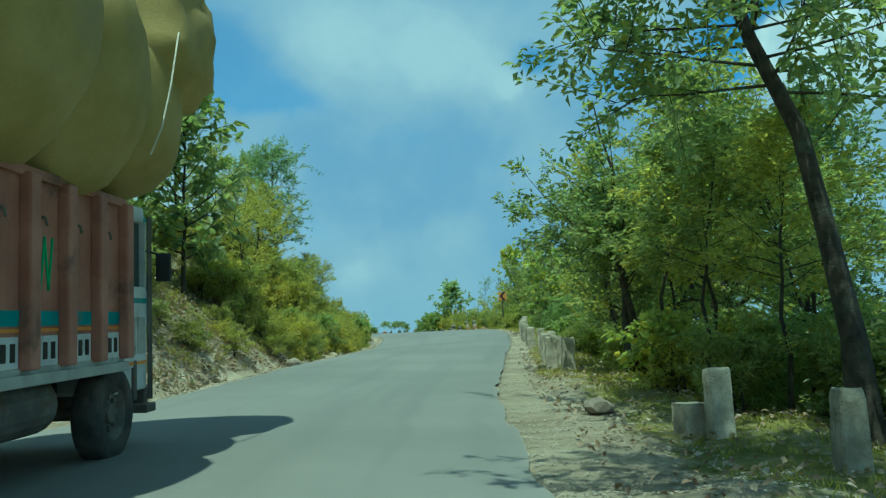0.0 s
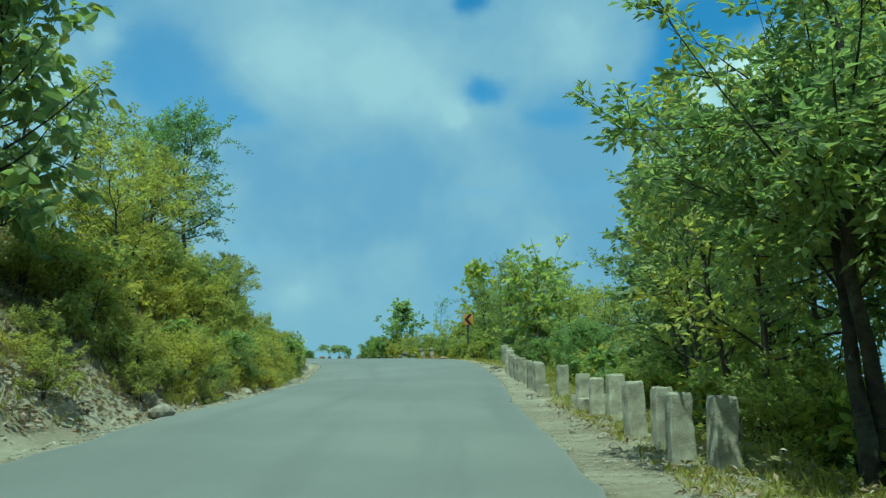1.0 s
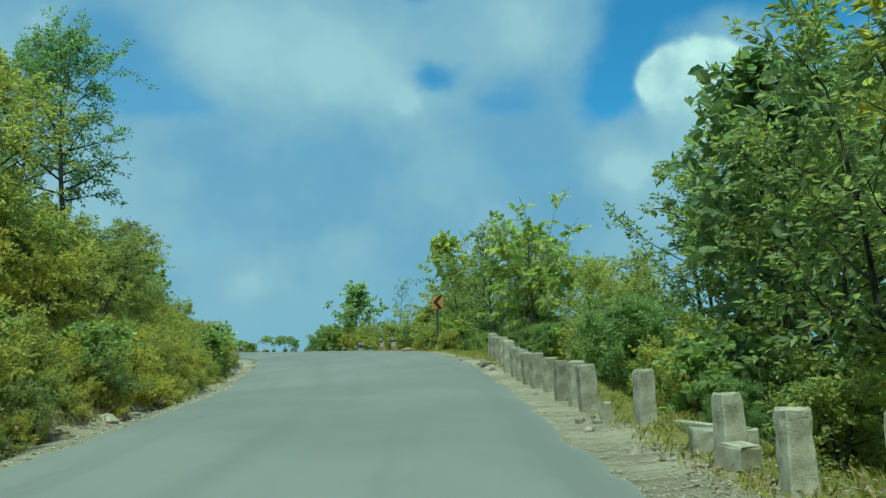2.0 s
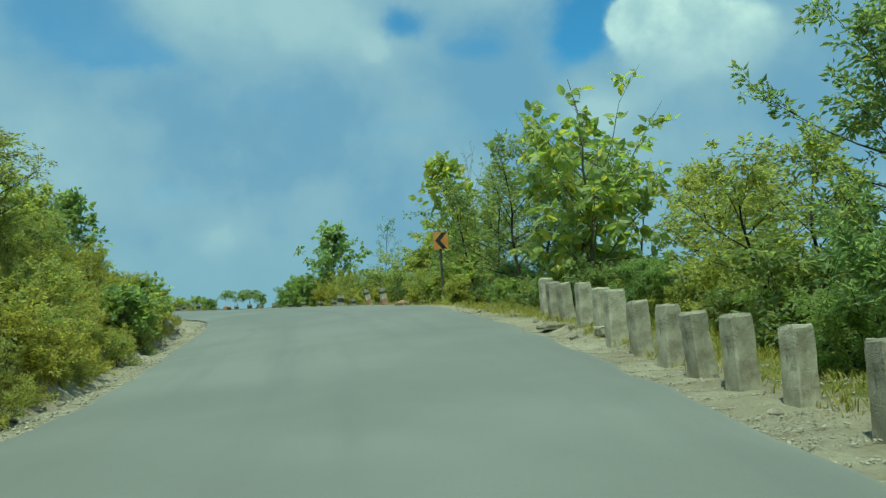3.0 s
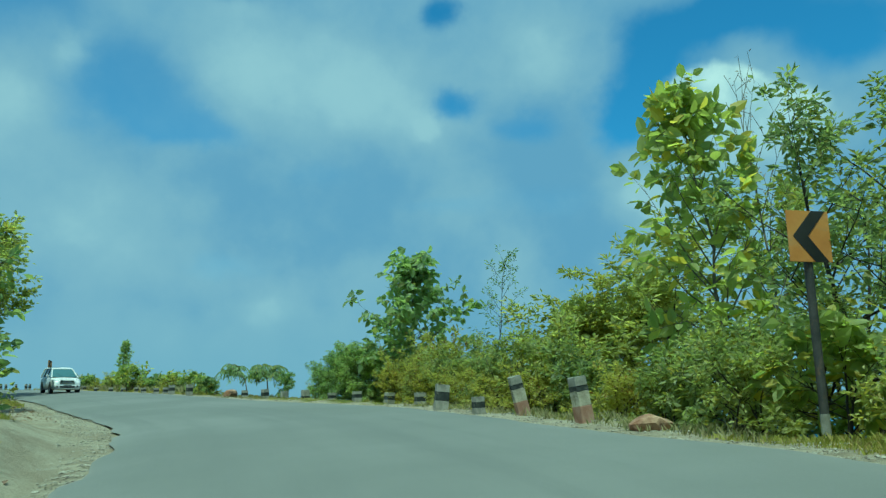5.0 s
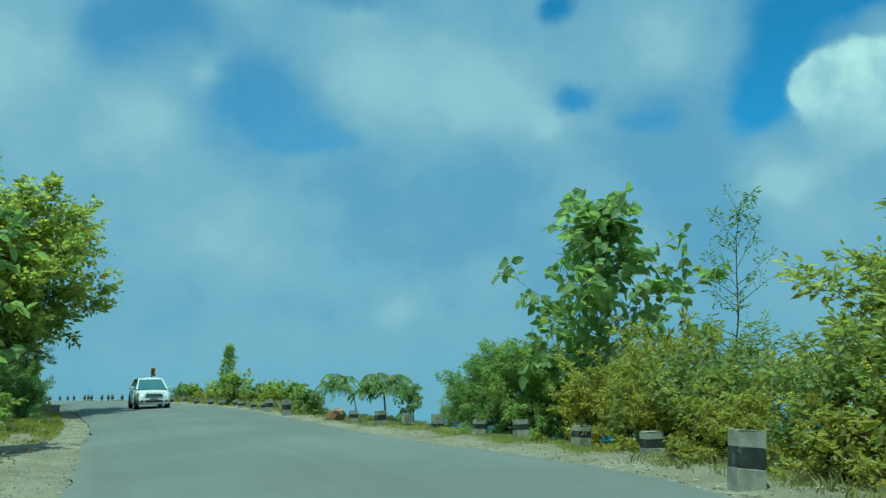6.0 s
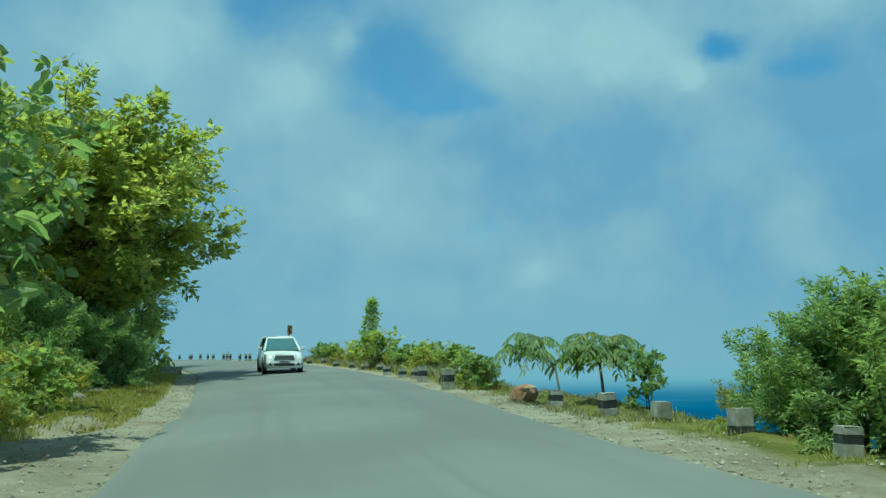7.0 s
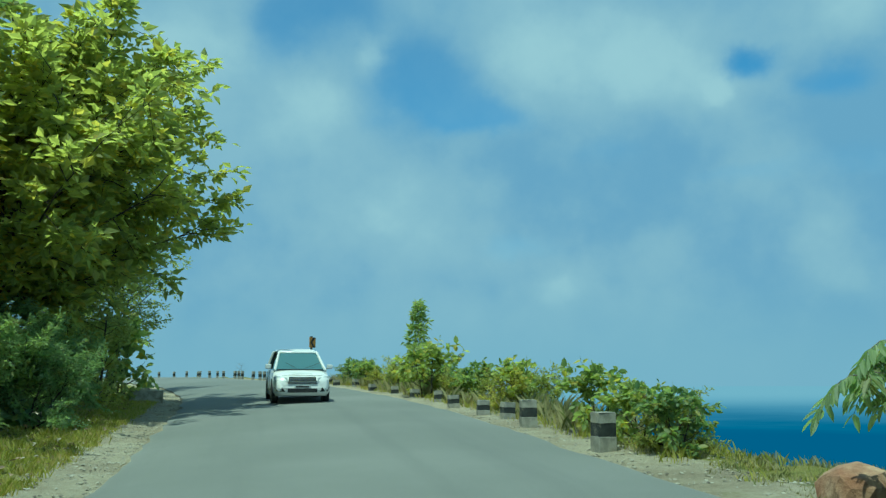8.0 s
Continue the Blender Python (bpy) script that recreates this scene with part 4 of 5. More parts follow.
# bushes along both edges: kinds, from, to, how many, how far out, size
for choice, y0, y1, n, out0, out1, s0, s1 in [
        (("bush_b", "bush_a", "bush_b", "bush_b", "bush_c"), 29, 60, 48, -1.2, -2.4, 0.45, 0.8), (("bush_a", "bush_b", "bush_b", "bush_b"), 24, 52, 52, -3.0, -7.5, 0.7, 1.15), (("bush_b", "bush_b", "bush_a"), 52, 60, 14, -2.8, -6.0, 0.55, 0.85), (("bush_a", "bush_b", "bush_b"), 13, 30, 26, -1.5, -5.5, 0.3, 0.6), (("bush_b", "bush_b", "bush_a"), 30, 58, 34, -0.85, -1.4, 0.25, 0.42), (("bush_c", "bush_b"), 57, 61.5, 7, -1.2, -2.2, 0.45, 0.7),
        (("bush_a", "bush_d", "bush_a"), 26, 62, 44, 3.2, 6.5, 0.7, 1.25), (("bush_a", "bush_d", "bush_a"), 8, 30, 46, 4.6, 9.5, 0.7, 1.1), (("bush_a", "bush_b", "bush_c"), 13, 30, 16, 3.0, 4.2, 0.45, 0.75), (("forest_c",), 6, 32, 5, 9.0, 14.0, 0.5, 0.7), (("bush_c", "bush_a", "bush_d"), 28, 60, 22, 2.4, 3.2, 0.4, 0.65),
        (("bush_b", "bush_a", "bush_b"), 63, 75, 14, 3.0, 4.8, 0.7, 1.1), (("bush_b", "bush_a"), 72.5, 76, 4, 2.2, 3.0, 0.6, 0.85), (("bush_a", "bush_d"), 82, 84, 2, 3.4, 4.5, 0.35, 0.5),
        (("bush_c", "bush_b", "bush_a", "bush_b"), 98.5, 117, 30, 1.5, 2.8, 0.36, 0.64), (("bush_c", "bush_b"), 90.8, 92.0, 4, 1.0, 1.7, 0.4, 0.55), (("bush_c", "bush_a"), 70, 84, 14, -2.9, -4.6, 0.6, 1.0), (("bush_d", "bush_a", "bush_b"), 89, 99, 9, -3.5, -4.8, 0.8, 1.2), (("bush_b", "bush_a", "bush_c"), 85, 97, 9, -3.0, -3.7, 0.5, 0.85), (("bush_c", "bush_b"), 78, 90, 10, -2.7, -3.4, 0.4, 0.75), (("bush_a", "bush_b", "bush_b", "bush_b"), 74, 108, 34, -4.2, -7.5, 0.55, 0.95)]:
    for i in range(n):
        x, y, _ = beside(y0 + (y1 - y0) * (i + rnd.random()) / n, rnd.uniform(out0, out1))
        put(kinds[rnd.choice(choice)], x, y, rnd.uniform(0, 360), rnd.uniform(s0, s1))


# ---- guard stones ----
def guard_stone(seed, w, d, h):
    """A rough-cast concrete guard stone with chipped rims and uneven faces."""
    r = random.Random(seed)
    bm = bmesh.new()
    rings = []
    outline = [(-1, -0.85), (-0.85, -1), (0, -1), (0.85, -1), (1, -0.85), (1, 0), (1, 0.85), (0.85, 1), (0, 1), (-0.85, 1), (-1, 0.85), (-1, 0)]
    chips = [(r.randrange(12), r.uniform(0.25, 1.0) * h, r.uniform(0.008, 0.022)) for _ in range(4)]
    for k, (z, s) in enumerate([(-0.3, 1.04), (0.0, 1.03), (h * 0.22, 1.0), (h * 0.45, 0.98), (h * 0.68, 0.97), (h * 0.86, 0.96), (h - 0.03, 0.95), (h, 0.84)]):
        ring = []
        for q, (a, b) in enumerate(outline):
            bite = sum(c * max(0, 1 - abs(z - cz) / (0.22 * h)) for e, cz, c in chips if min((q - e) % 12, (e - q) % 12) < 2) / (w / 2)
            t = s * (1 - min(0.35, bite))
            ring.append((a * w / 2 * t + r.uniform(-0.005, 0.005), b * d / 2 * t + r.uniform(-0.005, 0.005), z + (r.uniform(-0.010, 0.010) if k > 1 else 0)))
        rings.append(ring)
    return loft(bm, rings)


STONES = [guard_stone(i, *q) for i, q in enumerate([(0.29, 0.24, 0.79), (0.27, 0.22, 0.75), (0.31, 0.22, 0.81), (0.28, 0.25, 0.77)])]
stone_meshes = []
for bm in STONES:
    me = bpy.data.meshes.new("guard_stone")
    bmesh.ops.recalc_face_normals(bm, faces=bm.faces)
    bm.to_mesh(me), bm.free()
    me.materials.append(CONCRETE)
    stone_meshes.append(me)
for k, (x, y, s, lx, ly) in enumerate([(3.7, 8.0, 0.95, 3, 0), (3.2, 10.0, 1.0, 0, 0), (3.1, 20.6, 1.0, 2, 0), (2.75, 21.0, 1.05, 0, 1), (3.12, 22.6, 1.0, 1, 0), (2.93, 23.2, 1.05, -3, 0), (3.4, 25.8, 0.97, 0, 0), (3.5, 27.5, 1.0, 1, 0), (3.6, 28.9, 1.0, 0, 0),
                                       (3.83, 31.9, 1.0, 0, 0), (3.7, 34.1, 1.0, -3, 0), (3.82, 35.2, 1.05, 1, 0), (3.86, 36.3, 0.95, 0, 0), (4.0, 37.7, 1.0, 0, 0), (3.98, 38.7, 1.0, -2, 0), (4.03, 39.7, 1.0, -5, 0), (4.07, 40.6, 1.0, 2, 0),
                                       (4.2, 41.8, 1.0, -3, 0), (4.22, 42.8, 1.0, 0, 0), (4.45, 44.0, 1.0, 0, 1), (4.6, 45.3, 1.0, 0, 0), (4.75, 46.8, 1.0, -7, 0), (4.85, 47.9, 0.95, -4, 0), (5.0, 49.1, 1.08, 1, 0)]):
    ob = new("guard_stone", stone_meshes[k % 4])
    ob.matrix_basis = pose(x, y, ground_z(x, y), ly, lx, 8 + rnd.uniform(-8, 8)) @ Matrix.Diagonal((s, s, s, 1))
    tagged(ob, "weathered grey concrete guard stone on the gravel verge", "guard stone", "guard stones along the verge")


def rock(name, label, category, x, y, size, seed, mat, sink=0.25, flat=0.7, group=""):
    """A lump of stone with broken faces, half sunk into the ground."""
    r = random.Random(seed)
    bm = bmesh.new()
    bmesh.ops.create_icosphere(bm, subdivisions=2, radius=1.0)
    cuts = [(Vector((r.uniform(-1, 1), r.uniform(-1, 1), r.uniform(-0.3, 1))).normalized(), r.uniform(0.55, 0.85)) for _ in range(7)]
    for v in bm.verts:
        for n, d in cuts:
            over = v.co.dot(n) - d
            if over > 0:
                v.co -= n * over * 0.9
        v.co *= 1 + r.uniform(-0.04, 0.04)
        v.co = Vector((v.co.x * size[0], v.co.y * size[1], v.co.z * size[2] * flat))
    ob = part(name, bm, mat)
    ob.matrix_basis = pose(x, y, ground_z(x, y) + size[2] * flat * (1 - sink) - 0.02, 0, 0, r.uniform(0, 360))
    return tagged(ob, label, category, group)


rock("boulder", "rust-brown boulder with a broken pale face on the verge", "boulder", -6.1, 88.6, (0.40, 0.32, 0.30), 12, RED_STONE, 0.35, 0.9)
rock("boulder", "small reddish boulder beside the guard stones", "boulder", 3.35, 64.6, (0.36, 0.22, 0.22), 9, RED_STONE, 0.3, 0.8)
rock("stone", "flat pale stone lying on the verge", "stone", 2.2, 12.0, (0.30, 0.24, 0.2), 5, STONE)
rock("stone", "grey stone lying at the drain's edge", "stone", -4.9, 27.5, (0.3, 0.25, 0.25), 6, STONE)
rock("stone", "pale stone at the foot of the bank", "stone", -4.75, 36.5, (0.22, 0.2, 0.2), 7, STONE)
for i in range(26):
    x, y, _ = beside(rnd.uniform(20, 60), rnd.uniform(0.35, 1.3))
    rock("stone", "small grey stone on the gravel verge", "stone", x, y, (rnd.uniform(0.06, 0.14), rnd.uniform(0.06, 0.12), rnd.uniform(0.06, 0.1)), 100 + i, STONE, 0.3, 0.8, "stones on the verge")
for i in range(22):
    x, y, _ = beside(38 + 26 * i / 22, -rnd.uniform(0.75, 1.0))
    rock("edging_stone", "rough stone edging the drain below the bank", "stone", x, y, (rnd.uniform(0.14, 0.26), rnd.uniform(0.10, 0.18), rnd.uniform(0.07, 0.11)), 200 + i, STONE, 0.5, 0.8, "stones edging the drain")
for i in range(12):
    x, y, _ = beside(88 + 16 * i / 12, -rnd.uniform(2.5, 2.9))
    rock("edging_stone", "rough stone edging the grassy verge", "stone", x, y, (rnd.uniform(0.25, 0.5), rnd.uniform(0.2, 0.35), rnd.uniform(0.15, 0.25)), 300 + i, STONE, 0.4, 0.8, "stones edging the verge")


def slab(name, label, category, x, y, size, turn, tilt=0.0, lift=0.0, seed=0):
    r = random.Random(seed)
    bm = box(bmesh.new(), (0, 0, size[2] / 2), size, 0.025)
    for v in bm.verts:
        v.co += Vector((r.uniform(-1, 1), r.uniform(-1, 1), r.uniform(-1, 1))) * 0.012
    ob = part(name, bm, CONCRETE)
    ob.matrix_basis = pose(x, y, ground_z(x, y) + lift - 0.03, tilt, 0, turn)
    return tagged(ob, label, category)


slab("fallen_slab", "broken concrete slab lying before a guard stone", "slab", 4.5, 43.75, (0.52, 0.3, 0.15), 5, 0, 0, 1)
slab("fallen_slab", "thin concrete slab lying in the grass", "slab", 4.35, 46.2, (0.8, 0.4, 0.08), 12, 0, 0, 2)
slab("fallen_stone", "toppled concrete guard stone lying by the drop", "slab", 3.75, 29.9, (0.85, 0.3, 0.3), 70, 4, 0, 3)
slab("fallen_stone", "broken stub of a guard stone", "slab", 3.55, 28.7, (0.32, 0.32, 0.3), 20, 8, 0, 4)
slab("kerb_block", "short pale kerb stub in the grass", "slab", 3.62, 33.0, (0.14, 0.14, 0.34), 5, 0, 0, 5)
slab("kerb_block", "long low kerb of rough concrete along the drop", "slab", 4.3, 31.4, (0.26, 3.6, 0.26), -4, 0, -0.09, 6)
slab("kerb_block", "square concrete block beside a guard stone", "slab", 2.98, 10.3, (0.36, 0.36, 0.40), 10, 0, 0, 7)
slab("culvert_block", "pale concrete culvert head at the road's edge", "culvert", -23.0, 103.4, (1.0, 0.45, 0.42), 35, 0, 0, 8)
slab("culvert_block", "long weathered culvert wall at the road's edge", "culvert", -24.3, 105.2, (0.35, 2.6, 0.4), 35, 0, 0, 9)


# ---- painted stones on the outer edge of the bend ----
def painted_stone(w, d, h, bands):
    """A stone post with painted bands, from the bottom up: (share of the height, material)."""
    ob = thing("painted_stone", "squat stone post with worn black and white bands", "guard stone", "painted stones round the bend")
    z = -0.15
    for k, (share, mat) in enumerate(bands):
        top = h * share
        bm = bmesh.new()
        g = 0.006 * k
        box(bm, (0, 0, (z + top) / 2), (w - g, d - g, top - z), 0.02)
        r = random.Random(k)
        for v in bm.verts:
            v.co += Vector((r.uniform(-1, 1), r.uniform(-1, 1), 0)) * 0.008
        part("painted_band", bm, mat, ob, {BLACK_PAINT: "faded black paint", WHITE_PAINT: "faded white paint", PINK_PAINT: "faded red paint"}.get(mat, "bare weathered concrete"))
        z = top - 0.02
    return ob


short = painted_stone(0.33, 0.28, 0.40, [(0.36, WHITE_PAINT), (0.70, BLACK_PAINT), (1.0, WHITE_PAINT)])
pale = painted_stone(0.36, 0.30, 0.42, [(0.3, BLACK_PAINT), (1.0, WHITE_PAINT)])
medium = painted_stone(0.38, 0.30, 0.58, [(0.38, WHITE_PAINT), (0.72, BLACK_PAINT), (1.0, WHITE_PAINT)])
tall_post = painted_stone(0.32, 0.30, 0.95, [(0.36, PINK_PAINT), (0.68, CONCRETE), (0.80, BLACK_PAINT), (1.0, WHITE_PAINT)])
for ob, x, y, lean, size, high in [(tall_post, 2.75, 65.9, -8, 0.75, 0.75), (tall_post, 2.3, 68.5, -14, 0.75, 0.76), (medium, 1.6, 69.6, -3, 0.6, 0.6), (medium, 1.05, 71.8, 6, 0.8, 1.05), (short, 0.9, 75.6, 0, 0.85, 0.9), (short, 0.15, 78.0, 4, 0.8, 0.85),
                                   (short, -0.8, 80.0, 0, 0.8, 0.8), (short, -1.65, 81.3, 3, 0.75, 0.75), (pale, -2.6, 82.5, 0, 0.7, 0.75), (pale, -3.5, 84.4, 3, 0.7, 0.8), (short, -4.3, 85.5, -3, 0.78, 0.95), (short, -5.3, 87.2, 2, 0.72, 0.8),
                                   (medium, -8.4, 92.0, 0, 0.72, 0.9), (medium, -9.9, 95.4, 0, 0.75, 0.85), (short, -10.6, 97.3, 3, 0.8, 0.85), (short, -11.3, 98.3, 0, 0.8, 0.8), (short, -12.5, 100.6, -3, 0.8, 0.8)]:
    turn = beside(y, 1.0)[2]
    m = copy_thing(ob, pose(x, y, ground_z(x, y), rnd.uniform(-4, 4), lean, turn + rnd.uniform(-14, 14)))
    m.scale = (size, size * rnd.uniform(0.9, 1.1), high * rnd.uniform(0.95, 1.05))
    if ob == tall_post:
        tagged(m, "tall leaning stone post with worn paint before a thicket")
for i in range(30):
    y = 102.6 + 2.2 * i if i < 7 else 118 + 27 * (i - 7) / 23
    x, yy, turn = beside(y + rnd.uniform(-0.4, 0.4), 0.7 + rnd.uniform(-0.1, 0.25))
    m = copy_thing(short, pose(x, yy, ground_z(x, yy) - (0 if y > 117 else rnd.uniform(0.04, 0.14)), 0, rnd.uniform(-5, 5), turn + rnd.uniform(-15, 15)))
    m.scale = (0.5, 0.5, 1.25) if y > 117 else (0.8, 0.8, 0.9)
for ob in (short, pale, medium, tall_post):
    forget(ob)


# ---- chevron signs ----
SIGN_YELLOW = surface("faded_orange_sheet", (0.50, 0.21, 0.05), (0.58, 0.28, 0.07), 3.0, 0.55, 0.05, 30.0, 0, 0.08, (0.45, 0.25, 0.10), 3.0)
SIGN_BLACK = surface("black_sheet", (0.015, 0.014, 0.013), (0.03, 0.028, 0.025), 3.0, 0.5, 0.05)
POST_BLACK = surface("dark_painted_steel", (0.03, 0.03, 0.03), (0.07, 0.065, 0.06), 5.0, 0.6, 0.2, 40.0, 0, 0.2, (0.16, 0.10, 0.06), 4.0)
GALV = surface("dull_steel", (0.25, 0.25, 0.25), (0.36, 0.36, 0.35), 5.0, 0.5, 0.1, 40.0, 0.6)


def chevron_sign(label, m, high, bars, size=1.0):
    ob = thing("chevron_sign", label, "road sign", "bend warning signs", m)
    bm = rod(bmesh.new(), (0, 0, -0.3), (0, 0, high + 0.3), 0.055, 0.055, 12)
    post = part("post", bm, POST_BLACK, ob)
    for k in range(bars):
        z = 0.1 + k * 0.5
        part("painted_ring", rod(bmesh.new(), (0, 0, z), (0, 0, z + 0.25), 0.058, 0.058, 12), WHITE_PAINT, post, "faded white paint ring")
    plate = part("plate", box(bmesh.new(), (0, -0.07, high), (0.62 * size, 0.012, 0.66 * size), 0.004), SIGN_YELLOW, ob, "faded orange plate")
    bm = prism(bmesh.new(), [(0.06, 0.33), (0.26, 0.33), (-0.02, 0.0), (0.26, -0.33), (0.06, -0.33), (-0.24, 0.0)], 1, -0.082, -0.0765)
    bmesh.ops.scale(bm, verts=bm.verts, vec=(size, 1, size))
    bmesh.ops.translate(bm, verts=bm.verts, vec=(0, 0, high))
    part("chevron", bm, SIGN_BLACK, plate, "black arrow pointing along the bend")
    part("bracket", box(bmesh.new(), (0, -0.055, high + 0.15), (0.3, 0.03, 0.04)), GALV, ob)
    part("bracket", box(bmesh.new(), (0, -0.055, high - 0.15), (0.3, 0.03, 0.04)), GALV, ob)
    return ob


x, y, turn = 4.75, 62.4, 0
chevron_sign("orange chevron sign with a black arrow on a dark post", pose(x, y, ground_z(x, y), 0, 0, 8), 2.55, 1)
x, y = -23.5, 117.4
chevron_sign("narrow chevron sign on a dark post at the far bend", pose(x, y, ground_z(x, y), 0, 0, 74), 1.95, 0, 0.75)


# ---- vehicles ----
CAR_PAINT = surface("white_car_paint", (0.68, 0.68, 0.67), (0.74, 0.73, 0.71), 1.0, 0.25, 0.0, 20.0, 0, 0.03, (0.60, 0.59, 0.55), 1.5, 0.6)
TYRE = surface("tyre_rubber", (0.035, 0.033, 0.03), (0.085, 0.078, 0.065), 4.0, 0.9, 0.3, 60.0, 0, 0.2, (0.12, 0.10, 0.08), 3.0)
ALLOY = surface("alloy_wheel", (0.42, 0.42, 0.43), (0.52, 0.52, 0.52), 4.0, 0.35, 0.05, 40.0, 0.9)
CHROME = surface("chrome", (0.62, 0.63, 0.64), (0.70, 0.70, 0.70), 3.0, 0.15, 0.0, 30.0, 1.0, 0.03)
TRIM = surface("black_plastic", (0.018, 0.018, 0.02), (0.03, 0.03, 0.032), 5.0, 0.55, 0.1)
TRUCK_RED = surface("faded_brown_red_paint", (0.29, 0.125, 0.085), (0.40, 0.19, 0.135), 2.2, 0.65, 0.2, 40.0, 0, 0.15, (0.16, 0.085, 0.06), 1.6)
TRUCK_GREY = surface("grimy_grey_paint", (0.30, 0.30, 0.27), (0.42, 0.42, 0.38), 3.0, 0.6, 0.2, 40.0, 0, 0.2, (0.13, 0.11, 0.09), 1.8)
TRUCK_WHITE = surface("grimy_white_paint", (0.48, 0.50, 0.50), (0.62, 0.63, 0.62), 3.0, 0.5, 0.1, 40.0, 0, 0.12, (0.30, 0.28, 0.24), 1.8)
TRUCK_TEAL = surface("teal_paint", (0.03, 0.20, 0.22), (0.05, 0.28, 0.28), 3.0, 0.55, 0.1, 40.0, 0, 0.2, (0.12, 0.12, 0.10), 2.0)
TRUCK_ORANGE = surface("orange_paint", (0.55, 0.20, 0.03), (0.62, 0.27, 0.05), 3.0, 0.55, 0.1, 40.0)
TRUCK_GREEN = surface("green_paint", (0.03, 0.30, 0.10), (0.05, 0.38, 0.14), 3.0, 0.55, 0.1, 40.0)
CHASSIS = surface("oily_dark_steel", (0.10, 0.098, 0.085), (0.19, 0.175, 0.145), 4.0, 0.8, 0.3, 40.0, 0.2, 0.2, (0.14, 0.09, 0.05), 3.0)
TARP = surface("dusty_khaki_tarpaulin", (0.30, 0.235, 0.080), (0.40, 0.315, 0.130), 1.4, 0.85, 0.25, 30.0, 0, 0.12, (0.30, 0.245, 0.12), 1.1, 0.2)
ROPE = surface("pale_rope", (0.52, 0.50, 0.42), (0.62, 0.60, 0.52), 12.0, 0.9, 0.6, 80.0)


def glass_material(name, tint):
    m, n = material(name)
    vec = n.add("ShaderNodeTexCoord").outputs["Object"]
    r = n.span(n.noise(vec, 6.0, 4.0), 0.4, 0.7, 0.03, 0.12)
    p = n.add("ShaderNodeBsdfPrincipled", None, Base_Color=(*tint, 1), Roughness=r, IOR=1.5)
    n.set(p, "Specular IOR Level", 0.6)
    n.add("ShaderNodeOutputMaterial", None, Surface=p)
    return m


# teal in both colours stands in for sky reflected in the glass
DARK_GLASS = glass_material("dark_window_glass", (0.025, 0.050, 0.055))
CAR_GLASS = glass_material("sky_tinted_car_glass", (0.075, 0.15, 0.165))
LAMP_GLASS = glass_material("headlamp_glass", (0.42, 0.45, 0.46))


def wheel(parent, x, y, r, w, rim_mat, outward, bolts=6, rim_share=0.62):
    """A tyre with rounded shoulders and a dished rim."""
    hub = new("wheel")
    hub.parent = parent
    hub.matrix_basis = pose(x, y, r, 0, 0, 0 if outward > 0 else 180)
    bm, rings, k = bmesh.new(), [], 28
    for xx, rr in [(-w / 2, r * rim_share), (-w / 2, r * 0.90), (-w * 0.42, r * 0.975), (-w * 0.25, r), (w * 0.25, r), (w * 0.42, r * 0.975), (w / 2, r * 0.90), (w / 2, r * rim_share), (w * 0.3, r * rim_share * 0.97)]:
        rings.append([(xx, rr * math.cos(2 * math.pi * i / k), rr * math.sin(2 * math.pi * i / k)) for i in range(k)])
    part("tyre", loft(bm, rings, False), TYRE, hub, "black rubber tyre", True)
    bm, rings = bmesh.new(), []
    for xx, rr in [(w * 0.46, r * rim_share), (w * 0.36, r * rim_share * 0.93), (w * 0.14, r * rim_share * 0.82), (w * 0.12, r * rim_share * 0.42), (w * 0.34, r * rim_share * 0.36), (w * 0.36, r * rim_share * 0.05)]:
        rings.append([(xx, rr * math.cos(2 * math.pi * i / k), rr * math.sin(2 * math.pi * i / k)) for i in range(k)])
    loft(bm, rings, False)
    bm.faces.new([v for v in bm.verts][-k:])
    for i in range(bolts):
        a = 2 * math.pi * i / bolts
        q = r * rim_share * 0.6
        rod(bm, (w * 0.1, q * math.cos(a), q * math.sin(a)), (w * 0.26, q * math.cos(a), q * math.sin(a)), r * rim_share * 0.11, None, 8)
    part("rim", bm, rim_mat, hub, "spoked wheel rim", False)
    return hub


